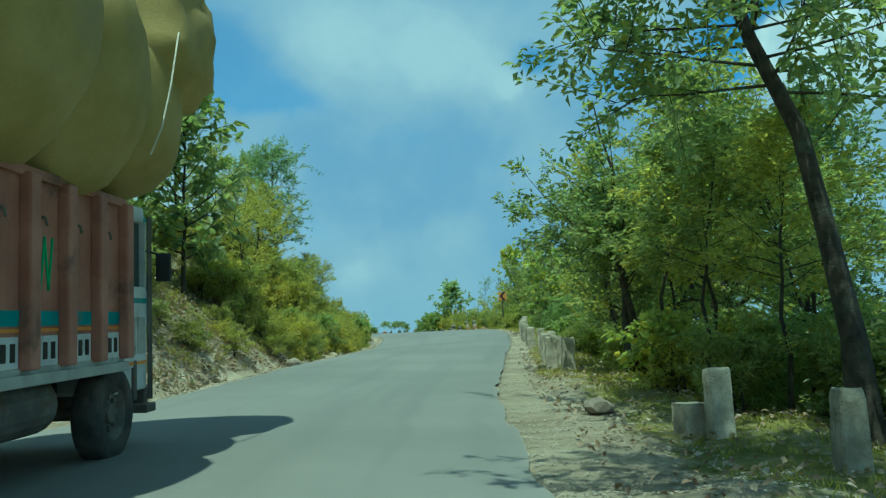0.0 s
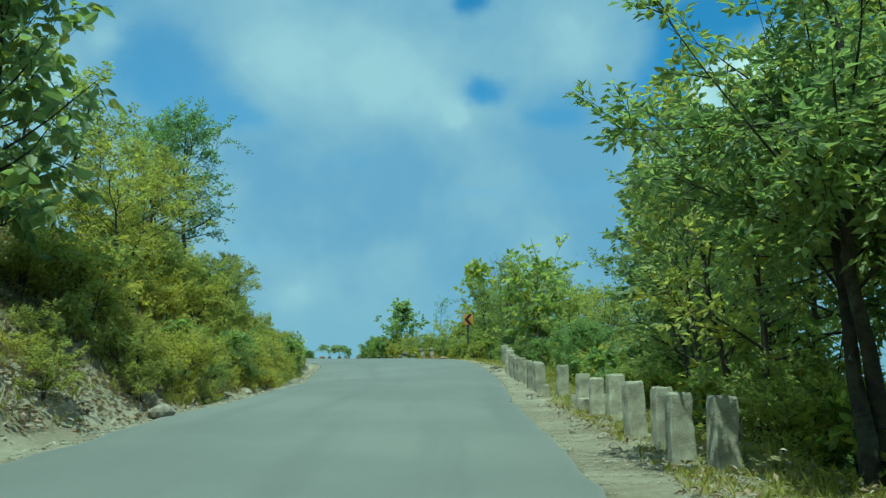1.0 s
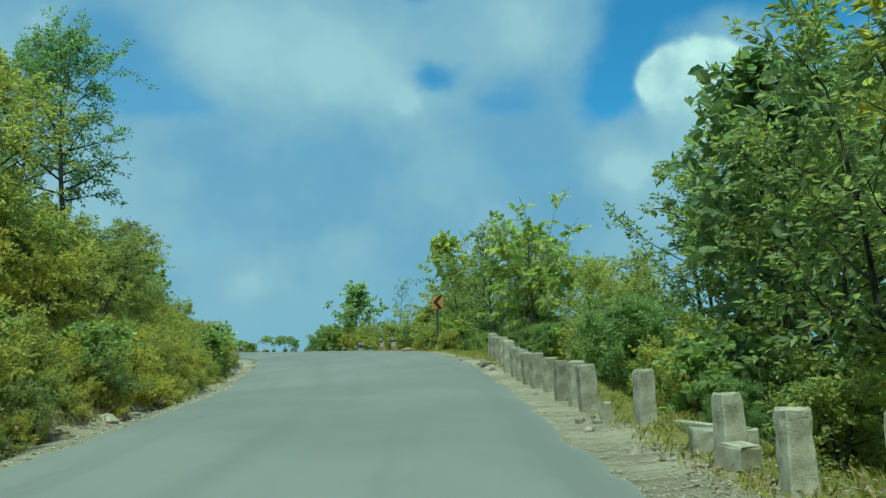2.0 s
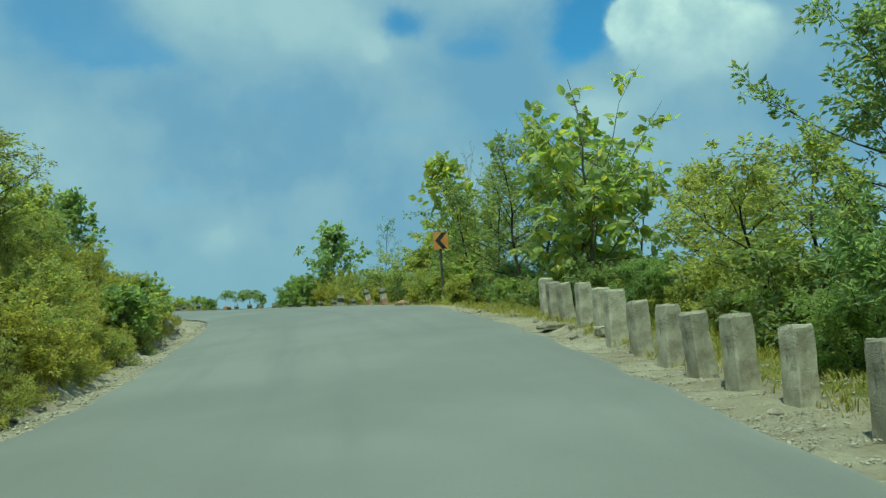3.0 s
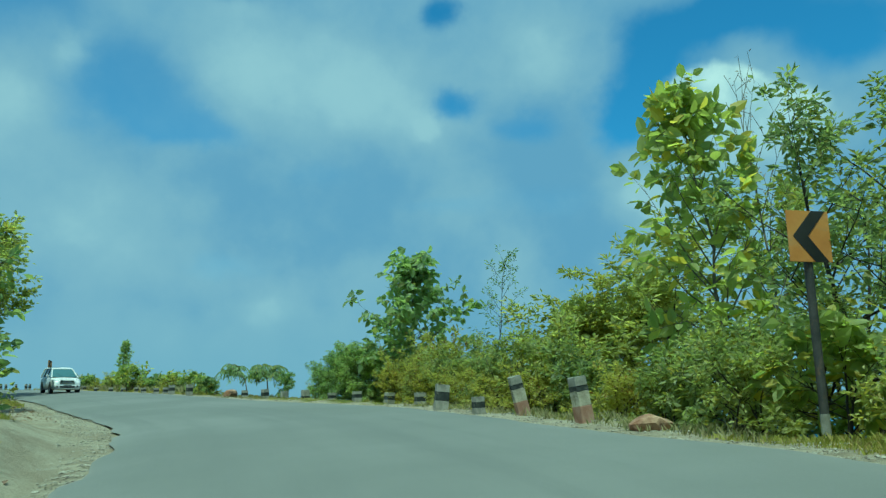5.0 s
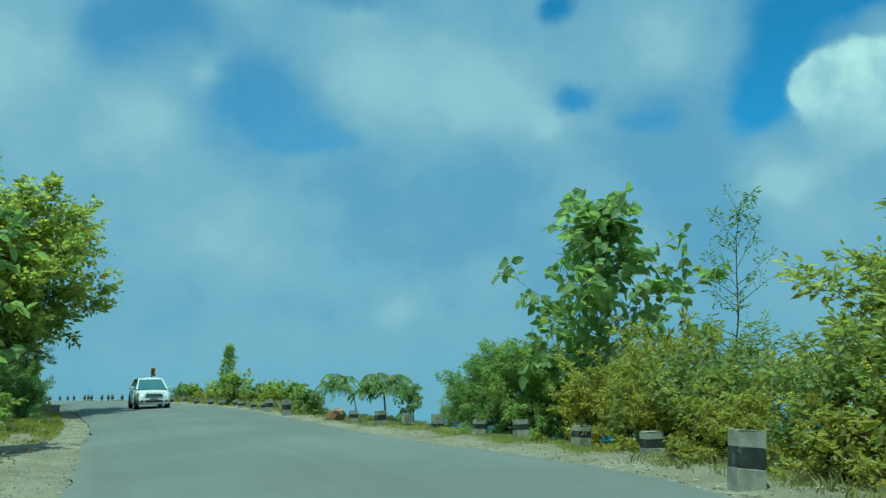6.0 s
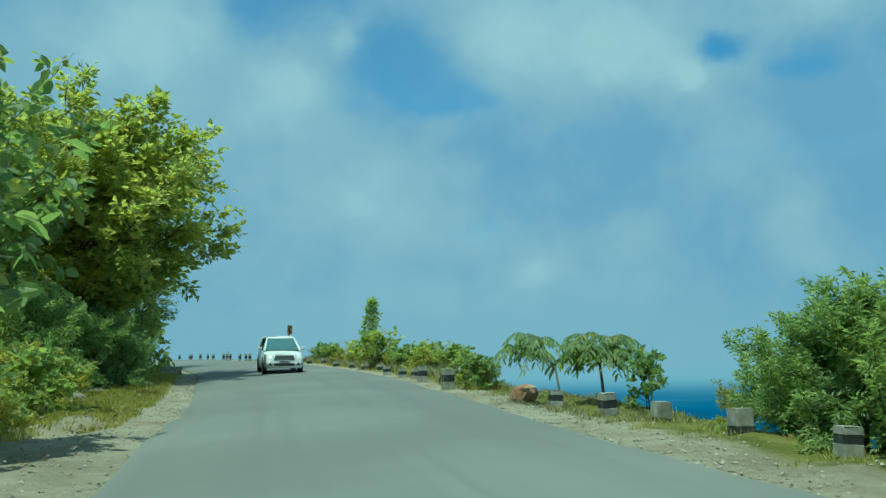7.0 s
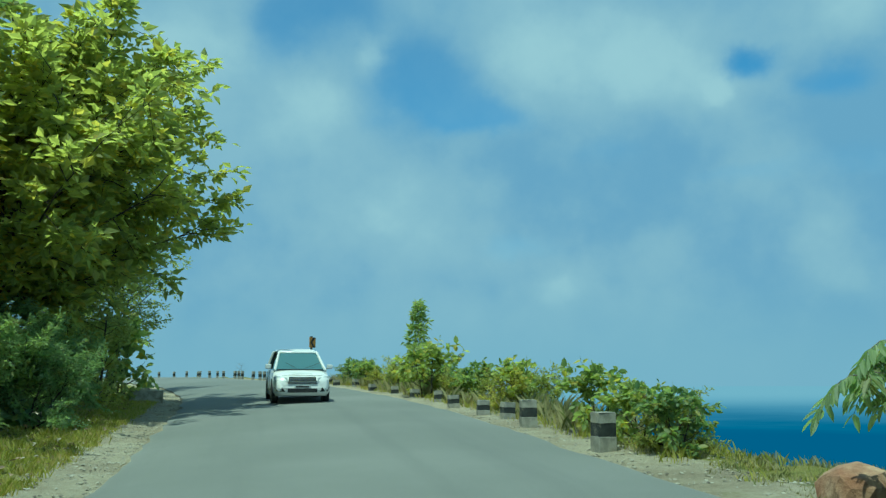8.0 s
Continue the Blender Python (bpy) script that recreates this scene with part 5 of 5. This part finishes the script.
def people_carrier(m):
    """A white people carrier; its nose points along +y."""
    car = thing("car", "white people carrier driving on the asphalt road", "car", "", m)

    def ring(y, zb, zt, w):
        half = [(w * 0.90, zb), (w * 0.99, zb + 0.12), (w, (zb + zt) / 2), (w * 0.985, zt - 0.18), (w * 0.94, zt - 0.06), (w * 0.72, zt - 0.005), (w * 0.3, zt + 0.012)]
        return [(x, y, z) for x, z in half] + [(-x, y, z) for x, z in half[::-1]]
    bm = loft(bmesh.new(), [ring(*q) for q in [(2.30, 0.36, 0.60, 0.60), (2.26, 0.28, 0.72, 0.74), (2.16, 0.24, 0.82, 0.82), (1.95, 0.22, 0.90, 0.86), (1.6, 0.22, 0.97, 0.88), (1.2, 0.22, 1.04, 0.885), (0.6, 0.22, 1.05, 0.885),
                                               (-0.6, 0.22, 1.06, 0.885), (-1.6, 0.23, 1.07, 0.885), (-2.05, 0.27, 1.06, 0.87), (-2.22, 0.32, 1.0, 0.84), (-2.28, 0.40, 0.85, 0.78)]])
    body = part("body", bm, CAR_PAINT, car, "glossy white paint", True)

    def deck(z, y0, y1, w, c=0.12):
        return [(w, y0 - c, z), (w * 0.86, y0, z), (-w * 0.86, y0, z), (-w, y0 - c, z), (-w, y1 + c, z), (-w * 0.86, y1, z), (w * 0.86, y1, z), (w, y1 + c, z)]
    part("window_glass", loft(bmesh.new(), [deck(1.00, 1.42, -2.20, 0.83), deck(1.28, 0.90, -2.12, 0.76), deck(1.60, 0.30, -1.98, 0.63)]), CAR_GLASS, car, "dark tinted windows with reflected sky painted into the tint")
    part("roof", loft(bmesh.new(), [deck(1.56, 0.38, -2.04, 0.655), deck(1.62, 0.28, -2.00, 0.645), deck(1.68, 0.02, -1.85, 0.56), deck(1.705, -0.3, -1.6, 0.40)]), CAR_PAINT, car, "", True)
    for s in (1, -1):
        part("pillar", rod(bmesh.new(), (s * 0.80, 1.36, 1.00), (s * 0.61, 0.31, 1.60), 0.045, 0.04, 8), CAR_PAINT, car)
        part("pillar", rod(bmesh.new(), (s * 0.83, 0.02, 1.04), (s * 0.64, -0.02, 1.62), 0.04, 0.035, 6), TRIM, car)
        part("pillar", rod(bmesh.new(), (s * 0.83, -0.98, 1.04), (s * 0.64, -0.98, 1.62), 0.04, 0.035, 6), TRIM, car)
        part("pillar", rod(bmesh.new(), (s * 0.82, -2.1, 1.04), (s * 0.63, -1.93, 1.62), 0.07, 0.06, 8), CAR_PAINT, car)
        mirror = part("mirror", box(bmesh.new(), (s * 0.98, 0.98, 1.12), (0.19, 0.10, 0.15), 0.035), CAR_PAINT, car)
        part("mirror_arm", box(bmesh.new(), (s * 0.87, 0.98, 1.06), (0.08, 0.05, 0.04)), TRIM, mirror)
        bm = loft(bmesh.new(), [[(s * 0.42, 2.232, 0.66), (s * 0.80, 2.10, 0.70), (s * 0.845, 1.92, 0.80), (s * 0.80, 1.98, 0.845), (s * 0.46, 2.17, 0.79)],
                                [(s * 0.43, 2.262, 0.67), (s * 0.80, 2.135, 0.71), (s * 0.868, 1.935, 0.80), (s * 0.81, 1.995, 0.835), (s * 0.47, 2.195, 0.78)]])
        bmesh.ops.translate(bm, verts=bm.verts, vec=(s * 0.008, 0.045, 0.0))
        part("headlight", bm, LAMP_GLASS, car, "clear swept-back headlight")
        bm = loft(bmesh.new(), [[(s * 0.52, 2.252, 0.36), (s * 0.76, 2.16, 0.37), (s * 0.82, 2.06, 0.50), (s * 0.60, 2.222, 0.50)], [(s * 0.52, 2.275, 0.365), (s * 0.765, 2.185, 0.375), (s * 0.835, 2.08, 0.495), (s * 0.60, 2.25, 0.495)]])
        bmesh.ops.translate(bm, verts=bm.verts, vec=(s * 0.01, 0.05, 0.0))
        fog = part("fog_lamp_recess", bm, TRIM, car, "black fog lamp recess")
        part("fog_lamp", rod(bmesh.new(), (s * 0.69, 2.24, 0.43), (s * 0.70, 2.285, 0.43), 0.045), LAMP_GLASS, fog)
        part("door_line", box(bmesh.new(), (s * 0.886, 0.02, 0.68), (0.006, 0.012, 0.66)), TRIM, body)
        part("door_handle", box(bmesh.new(), (s * 0.895, -0.18, 0.90), (0.03, 0.18, 0.03), 0.01), CAR_PAINT, body)
        part("door_handle", box(bmesh.new(), (s * 0.895, -1.18, 0.90), (0.03, 0.18, 0.03), 0.01), CAR_PAINT, body)
        part("sill", box(bmesh.new(), (s * 0.87, -0.05, 0.25), (0.05, 1.9, 0.10), 0.015), TRIM, car)
        for y in (1.38, -1.37):
            bm, k = bmesh.new(), 24
            loft(bm, [[(s * 0.70, y + 0.385 * math.cos(6.2832 * i / k), 0.36 + 0.385 * math.sin(6.2832 * i / k)) for i in range(k)], [(s * 0.893, y + 0.385 * math.cos(6.2832 * i / k), 0.36 + 0.385 * math.sin(6.2832 * i / k)) for i in range(k)]])
            part("wheel_arch", bm, TRIM, car, "dark wheel arch")
            wheel(car, s * 0.80, y, 0.325, 0.21, ALLOY, s)
        part("wiper", rod(bmesh.new(), (s * 0.1, 1.42, 1.06), (s * 0.55 - 0.1, 1.10, 1.25), 0.006, None, 6), TRIM, car)
    part("grille", loft(bmesh.new(), [[(-0.46, 2.20, 0.60), (0.46, 2.20, 0.60), (0.42, 2.12, 0.82), (-0.42, 2.12, 0.82)], [(-0.45, 2.315, 0.605), (0.45, 2.315, 0.605), (0.40, 2.225, 0.815), (-0.40, 2.225, 0.815)]]), TRIM, car, "black grille")
    for z, y, w in [(0.635, 2.306, 0.84), (0.68, 2.288, 0.82), (0.725, 2.268, 0.80), (0.77, 2.250, 0.78), (0.81, 2.234, 0.74)]:
        part("grille_bar", box(bmesh.new(), (0, y, z), (w, 0.03, 0.018), 0.005), CHROME, car, "chrome grille bar")
    part("lower_intake", box(bmesh.new(), (0, 2.285, 0.40), (0.90, 0.06, 0.12), 0.015), TRIM, car)
    plate = part("number_plate", box(bmesh.new(), (0, 2.315, 0.52), (0.50, 0.012, 0.11), 0.003), TRUCK_WHITE, car, "white number plate")
    part("plate_marking", box(bmesh.new(), (0, 2.3235, 0.52), (0.40, 0.004, 0.05)), TRIM, plate, "dark bar of unreadable marking")
    part("windscreen_edge", box(bmesh.new(), (0, 1.41, 1.03), (1.45, 0.05, 0.03), 0.01), TRIM, car)
    part("bonnet_line", box(bmesh.new(), (0, 2.12, 0.862), (1.2, 0.012, 0.008)), TRIM, body)
    return car


cx, cy = -17.75, 102.9
i = int(np.argmin(np.hypot(MID[:, 0] - cx, MID[:, 1] - cy)))
f = (MID[i] - ROAD[i, 0:2]) @ SIDE[i]
cz = float(np.interp(((np.array([cx, cy]) - ROAD[i, 0:2]) @ SIDE[i]) / (2 * f), [0, 1], [RISE_L[i], RISE_R[i]])) + 0.045
slope = math.degrees(math.atan2(RISE_L[i + 4] - RISE_L[i - 4], np.hypot(*(MID[i + 4] - MID[i - 4]))))
people_carrier(pose(cx, cy, cz, -slope, 0, 209) @ Matrix.Diagonal((0.87, 0.88, 0.86, 1)))


def lorry(m):
    """A loaded goods lorry: nose along +y, front axle over the origin, its painted cargo body behind the cab."""
    t = thing("lorry", "goods lorry with a red-brown ribbed cargo body on the road", "truck", "", m)
    for s in (1, -1):
        part("chassis_rail", box(bmesh.new(), (s * 0.42, -2.4, 0.82), (0.10, 6.9, 0.22), 0.01), CHASSIS, t, "oily dark steel")
        wheel(t, s * 1.03, 0.0, 0.50, 0.28, CHASSIS, s, 8, 0.56)
        wheel(t, s * 1.03, -4.2, 0.50, 0.28, CHASSIS, s, 8, 0.56)
        wheel(t, s * 0.72, -4.2, 0.50, 0.26, CHASSIS, s, 8, 0.56)
    part("axle", rod(bmesh.new(), (-1.0, 0, 0.5), (1.0, 0, 0.5), 0.07), CHASSIS, t)
    part("axle", rod(bmesh.new(), (-1.0, -4.2, 0.5), (1.0, -4.2, 0.5), 0.09), CHASSIS, t)
    part("fuel_tank", rod(bmesh.new(), (0.86, -2.2, 0.72), (0.86, -1.2, 0.72), 0.27, None, 20), CHASSIS, t, "oily cylindrical fuel tank")
    # cargo body
    cargo = part("cargo_floor", box(bmesh.new(), (0, -2.95, 1.02), (2.44, 6.1, 0.14), 0.012), TRUCK_GREY, t, "grimy cargo floor")
    for s in (1, -1):
        part("side_board", box(bmesh.new(), (s * 1.185, -2.95, 1.93), (0.045, 6.1, 1.68)), TRUCK_RED, cargo, "faded brown-red side board")
        part("bottom_rail", box(bmesh.new(), (s * 1.235, -2.95, 0.985), (0.07, 6.12, 0.10), 0.012), TRUCK_GREY, cargo, "worn grey rail")
        part("top_rail", box(bmesh.new(), (s * 1.215, -2.95, 2.74), (0.07, 6.1, 0.09), 0.012), TRUCK_RED, cargo)
        n = 9
        for i in range(n + 1):
            y = -5.96 + i * (6.02 / n)
            part("rib", box(bmesh.new(), (s * 1.255, y, 1.90), (0.12, 0.17, 1.66), 0.025), TRUCK_RED, cargo, "upright steel rib")
            if i < n:
                yc = y + 6.02 / n / 2
                panel = part("number_panel", box(bmesh.new(), (s * 1.211, yc, 1.22), (0.012, 0.46, 0.26)), TRUCK_WHITE, cargo, "white painted panel with unreadable marks")
                for k in range(3):
                    part("panel_mark", box(bmesh.new(), (s * 1.219, yc - 0.14 + k * 0.14, 1.22), (0.006, 0.075, 0.15)), SIGN_BLACK, panel)
                part("paint_band", box(bmesh.new(), (s * 1.2105, yc, 1.50), (0.010, 0.495, 0.13)), TRUCK_TEAL, cargo, "teal painted band")
                part("paint_line", box(bmesh.new(), (s * 1.2105, yc, 1.40), (0.010, 0.495, 0.03)), TRUCK_ORANGE, cargo, "orange painted line")
                bm = bmesh.new()
                rod(bm, (s * 1.21, yc - 0.07, 2.38), (s * 1.25, yc - 0.07, 2.38), 0.012, None, 6)
                rod(bm, (s * 1.25, yc - 0.07, 2.38), (s * 1.25, yc - 0.03, 2.31), 0.012, None, 6)
                part("rope_hook", bm, CHASSIS, cargo, "black rope hook")
    for dy, tilt in ((-0.105, 9), (-0.035, -9), (0.035, 9), (0.105, -9)):
        bm = box(bmesh.new(), (1.2115, -1.617 + dy, 1.98), (0.010, 0.030, 0.48), 0, Matrix.Rotation(radians(tilt), 4, "X"))
        part("painted_stroke", bm, TRUCK_GREEN, cargo, "green painted letter stroke")
    part("headboard", box(bmesh.new(), (0, 0.08, 1.95), (2.40, 0.06, 1.72), 0.01), TRUCK_RED, cargo)
    # cab
    cab = part("cab", box(bmesh.new(), (0, 0.56, 1.05), (2.26, 0.86, 0.76), 0.05), TRUCK_WHITE, t, "grimy white lower cab")
    part("cab_roof", box(bmesh.new(), (0, 0.52, 2.72), (2.22, 0.94, 0.20), 0.06), TRUCK_WHITE, t, "grimy white roof")
    part("visor", box(bmesh.new(), (0, 1.08, 2.72), (2.1, 0.26, 0.06), 0.015, Matrix.Rotation(radians(-18), 4, "X")), TRUCK_TEAL, t, "teal sun visor")
    part("cab_belt", box(bmesh.new(), (0, 0.56, 1.62), (2.28, 0.88, 0.40), 0.03), TRUCK_WHITE, t)
    part("cab_glass", box(bmesh.new(), (0, 0.56, 2.22), (2.12, 0.80, 0.84), 0.03), DARK_GLASS, t, "dark cab windows")
    for x, y in [(1.08, 0.97), (-1.08, 0.97), (1.09, 0.55), (-1.09, 0.55), (1.09, 0.18), (-1.09, 0.18)]:
        part("cab_pillar", box(bmesh.new(), (x, y, 2.22), (0.08, 0.07, 0.86), 0.015), TRUCK_WHITE, t)
    for s in (1, -1):
        door = part("door", box(bmesh.new(), (s * 1.136, 0.58, 1.40), (0.03, 0.66, 0.92), 0.012), TRUCK_WHITE, t, "grimy white cab door")
        part("door_panel", box(bmesh.new(), (s * 1.152, 0.45, 1.30), (0.012, 0.24, 0.42), 0.004), TRUCK_GREY, door)
        part("door_panel", box(bmesh.new(), (s * 1.152, 0.74, 1.30), (0.012, 0.24, 0.42), 0.004), TRUCK_GREY, door)
        part("door_stripe", box(bmesh.new(), (s * 1.153, 0.58, 1.70), (0.010, 0.64, 0.06)), TRUCK_TEAL, door, "teal stripe")
        part("door_stripe", box(bmesh.new(), (s * 1.153, 0.58, 0.99), (0.010, 0.64, 0.04)), TRUCK_ORANGE, door, "orange stripe")
        part("door_handle", box(bmesh.new(), (s * 1.165, 0.36, 1.58), (0.03, 0.14, 0.03), 0.008), CHASSIS, door)
        part("mudguard", box(bmesh.new(), (s * 1.10, 0.56, 0.80), (0.12, 0.10, 0.45), 0.02), CHASSIS, t, "dark mudguard")
        part("step", box(bmesh.new(), (s * 1.10, 0.88, 0.46), (0.24, 0.28, 0.10), 0.015), CHASSIS, t, "dark footstep")
        mirror = part("mirror", box(bmesh.new(), (s * 1.32, 1.02, 2.1), (0.18, 0.05, 0.34), 0.02), TRIM, t, "black wing mirror")
        part("mirror_arm", rod(bmesh.new(), (s * 1.12, 0.98, 2.3), (s * 1.32, 1.02, 2.24), 0.014, None, 6), TRIM, mirror)
        part("headlight", rod(bmesh.new(), (s * 0.85, 0.98, 0.95), (s * 0.85, 1.02, 0.95), 0.11, None, 16), LAMP_GLASS, t)
    part("bumper", box(bmesh.new(), (0, 1.02, 0.58), (2.2, 0.14, 0.22), 0.02), CHASSIS, t, "dark steel bumper")
    bm = bmesh.new()
    for i in range(2):
        rod(bm, (1.17, 0.93 + i * 0.07, 0.55), (1.17, 0.93 + i * 0.07, 2.7), 0.018, None, 8)
    part("grab_rail", bm, CHASSIS, t, "black grab rail beside the door")
    return t


def bundle(bm, c, r, seed, folds=0.0):
    """A stuffed sack: a swollen, slightly sagging lump."""
    made = bmesh.ops.create_icosphere(bm, subdivisions=4, radius=1.0)["verts"]
    for v in made:
        n = v.co.copy()
        q = n * 1.7 + Vector((seed * 3.1, seed * 1.7, 0))
        k = 1 + 0.07 * noise.noise(q) + 0.02 * noise.noise(q * 4)
        n.x = math.copysign(abs(n.x) ** 0.72, n.x)
        n.y = math.copysign(abs(n.y) ** 0.80, n.y)
        n.z = math.copysign(abs(n.z) ** 0.80, n.z)
        k += folds * 0.03 * math.sin(n.z * 34 + 4 * noise.noise(q * 1.5))
        v.co = Vector((n.x * r[0] * k, n.y * r[1] * k, n.z * r[2] * k)) + Vector(c)
    return bm


lorry_at = pose(-4.62, 9.25, 0.56, 3.9, 0, -1.0)
lorry(lorry_at)
load = thing("lorry_load", "bulging load under khaki tarpaulin roped onto a lorry", "cargo", "", lorry_at)
for k, (c, r, folds) in enumerate([((0.42, -4.4, 4.1), (1.45, 1.45, 1.55), 0), ((0.45, -2.55, 4.15), (1.42, 1.35, 1.55), 0), ((0.50, -0.95, 3.95), (1.30, 1.05, 1.35), 0), ((0.52, 0.30, 3.85), (1.22, 0.95, 1.05), 0), ((0.56, 0.75, 4.85), (1.42, 1.05, 1.15), 1.0),
                                    ((-0.55, -4.0, 4.1), (1.3, 1.9, 1.5), 0), ((-0.55, -1.0, 4.1), (1.3, 1.9, 1.5), 0), ((0.0, -2.2, 5.1), (1.5, 2.9, 0.9), 0)]):
    part("tarpaulin_bulge", bundle(bmesh.new(), c, r, k, folds), TARP, load, "pleated tarpaulin corner" if folds else "stuffed khaki bulge", True)
bm = bmesh.new()
pts = [(1.80, 0.30, 4.9), (1.86, -0.05, 4.4), (1.88, -0.30, 3.9), (1.84, -0.45, 3.45), (1.74, -0.50, 3.15)]
for a, b in zip(pts, pts[1:]):
    rod(bm, a, b, 0.010, None, 8)
part("rope", bm, ROPE, load, "pale rope tied over the load")


# ---- loose cover: gravel, grass, fallen leaves ----
def scatter(n, y0, y1, out0, out1, seed, edge_bias=1.0):
    """Places beside the road: out0 and out1 metres beyond the right (minus: left) edge."""
    r = np.random.RandomState(seed)
    side = 2 if out1 > 0 else 0
    ok = np.where((ROAD[:, side + 1] > y0) & (ROAD[:, side + 1] < y1))[0]
    i = r.choice(ok, n)
    f = (r.rand(n) ** edge_bias)[:, None]
    p = ROAD[i, side:side + 2] + SIDE[i] * (out0 + (out1 - out0) * f) + TAN[i] * r.uniform(-0.4, 0.4, (n, 1))
    z, _ = lie(p[:, 0], p[:, 1])
    return np.concatenate((p, z[:, None]), 1), r


def pebbles(name, label, spec, mat):
    V, Fc, base = [], [], 0
    shape = np.array([(1, 0, 0), (0, 1, 0), (-1, 0, 0), (0, -1, 0), (0, 0, 0.9), (0, 0, -0.6), (0.6, 0.6, 0.4), (-0.6, -0.6, 0.4)], float)
    tri = np.array([(0, 6, 4), (6, 1, 4), (1, 2, 4), (2, 7, 4), (7, 3, 4), (3, 0, 4), (0, 1, 6), (2, 3, 7), (1, 0, 5), (2, 1, 5), (3, 2, 5), (0, 3, 5)])
    for args, s0, s1 in spec:
        P, r = scatter(*args)
        n = len(P)
        a, s = r.uniform(0, 6.28, n), s0 + (s1 - s0) * r.rand(n) ** 3
        q = shape[None] * r.uniform(0.7, 1.2, (n, 8, 1)) * s[:, None, None] * np.array([1, 0.8, 0.6])
        c, d = np.cos(a)[:, None], np.sin(a)[:, None]
        v = np.stack((q[:, :, 0] * c - q[:, :, 1] * d, q[:, :, 0] * d + q[:, :, 1] * c, q[:, :, 2] + s[:, None] * 0.15), 2) + P[:, None]
        V.append(v.reshape(-1, 3)), Fc.append((np.arange(n)[:, None, None] * 8 + tri[None]).reshape(-1, 3) + base)
        base += n * 8
    tagged(sheet(name, np.concatenate(V), np.concatenate(Fc), mat), label, "gravel", "", "stuff")


def blades(name, label, category, spec, mat):
    """Tufts of grass: (scatter arguments, tuft height low, high, blades in a tuft)."""
    V, Fc, base = [], [], 0
    for args, h0, h1, per in spec:
        P, r = scatter(*args)
        P = np.repeat(P, per, 0)
        n = len(P)
        P[:, :2] += r.randn(n, 2) * 0.07
        h = np.repeat(r.uniform(h0, h1, n // per), per) * r.uniform(0.6, 1.15, n)
        a = r.uniform(0, 6.28, n)
        wd = 0.006 + 0.010 * h
        lean = r.uniform(0.2, 0.8, n) * h
        dx, dy = np.cos(a), np.sin(a)
        z0 = P[:, 2] - 0.03
        v = np.stack((np.stack((P[:, 0] - dy * wd, P[:, 1] + dx * wd, z0), 1), np.stack((P[:, 0] + dy * wd, P[:, 1] - dx * wd, z0), 1),
                      np.stack((P[:, 0] + dx * lean * 0.35 + dy * wd * 0.8, P[:, 1] + dy * lean * 0.35 - dx * wd * 0.8, z0 + h * 0.6), 1),
                      np.stack((P[:, 0] + dx * lean, P[:, 1] + dy * lean, z0 + h), 1)), 1)
        V.append(v.reshape(-1, 3)), Fc.append((np.arange(n)[:, None, None] * 4 + np.array([(0, 1, 2), (0, 2, 3)])[None]).reshape(-1, 3) + base)
        base += n * 4
    tagged(sheet(name, np.concatenate(V), np.concatenate(Fc), mat), label, category, "", "stuff")


def litter(name, label, spec, mat):
    V, Fc, base = [], [], 0
    for args, size in spec:
        P, r = scatter(*args)
        D = r.randn(len(P), 3) * np.array([1, 1, 0.35])
        P[:, 2] += 0.07
        v, f = leaves(P, D, size, 0.6, r, 0.2, False, 0.35)
        V.append(v), Fc.append(f + base)
        base += len(v)
    tagged(sheet(name, np.concatenate(V), np.concatenate(Fc), mat), label, "leaf litter", "", "stuff")


pebbles("gravel", "loose grey and tan gravel on both shoulders", [((60000, 2, 62, 0.0, 2.0, 1, 1.2), 0.006, 0.024), ((9000, 58, 100, 0.0, 1.6, 2, 1.3), 0.008, 0.036), ((9000, 14, 66, 0.0, -1.0, 3, 1.3), 0.008, 0.04), ((7000, 64, 108, 0.0, -1.0, 4, 1.2), 0.008, 0.036)], GRAVEL)
blades("grass", "tufts of yellow-green grass on the verges and bank", "grass",
       [((3200, 18, 62, 0.9, 3.2, 11), 0.05, 0.16, 9), ((3600, 40, 63, 0.7, 3.0, 19), 0.04, 0.13, 10), ((1200, 2, 20, 1.8, 5.0, 17), 0.04, 0.12, 8), ((700, 60, 92, 0.9, 3.0, 12), 0.04, 0.12, 9), ((900, 90, 120, 0.7, 2.4, 13), 0.06, 0.22, 9),
        ((4600, 30, 64, -1.0, -5.5, 14), 0.10, 0.32, 12), ((500, 14, 32, -1.2, -6.0, 18), 0.10, 0.3, 9), ((4600, 85, 106, -0.85, -2.9, 15), 0.04, 0.15, 12), ((1500, 63, 86, -2.0, -3.4, 25), 0.04, 0.16, 12), ((700, 63, 106, -3.0, -6.0, 16), 0.2, 0.5, 9)], GRASS)
blades("dry_grass", "flattened heaps of dry straw-coloured grass on the verge", "grass", [((650, 83, 93, 0.8, 2.8, 21), 0.04, 0.13, 12), ((450, 94, 118, 0.9, 2.4, 24), 0.2, 0.5, 10), ((300, 62, 74, 0.8, 2.2, 22), 0.08, 0.2, 9), ((600, 18, 60, -1.0, -4.5, 23), 0.12, 0.3, 9)], STRAW)
litter("leaf_litter", "brown fallen leaves on the bank and verge", [((26000, 6, 42, -0.8, -6.5, 31), 0.14), ((3000, 40, 64, -0.8, -4.0, 32), 0.10), ((3500, 4, 30, 0.6, 5.0, 33), 0.10), ((2500, 74, 106, -0.9, -6.0, 34), 0.10)], LITTER)

for ob in kinds.values():
    forget(ob)
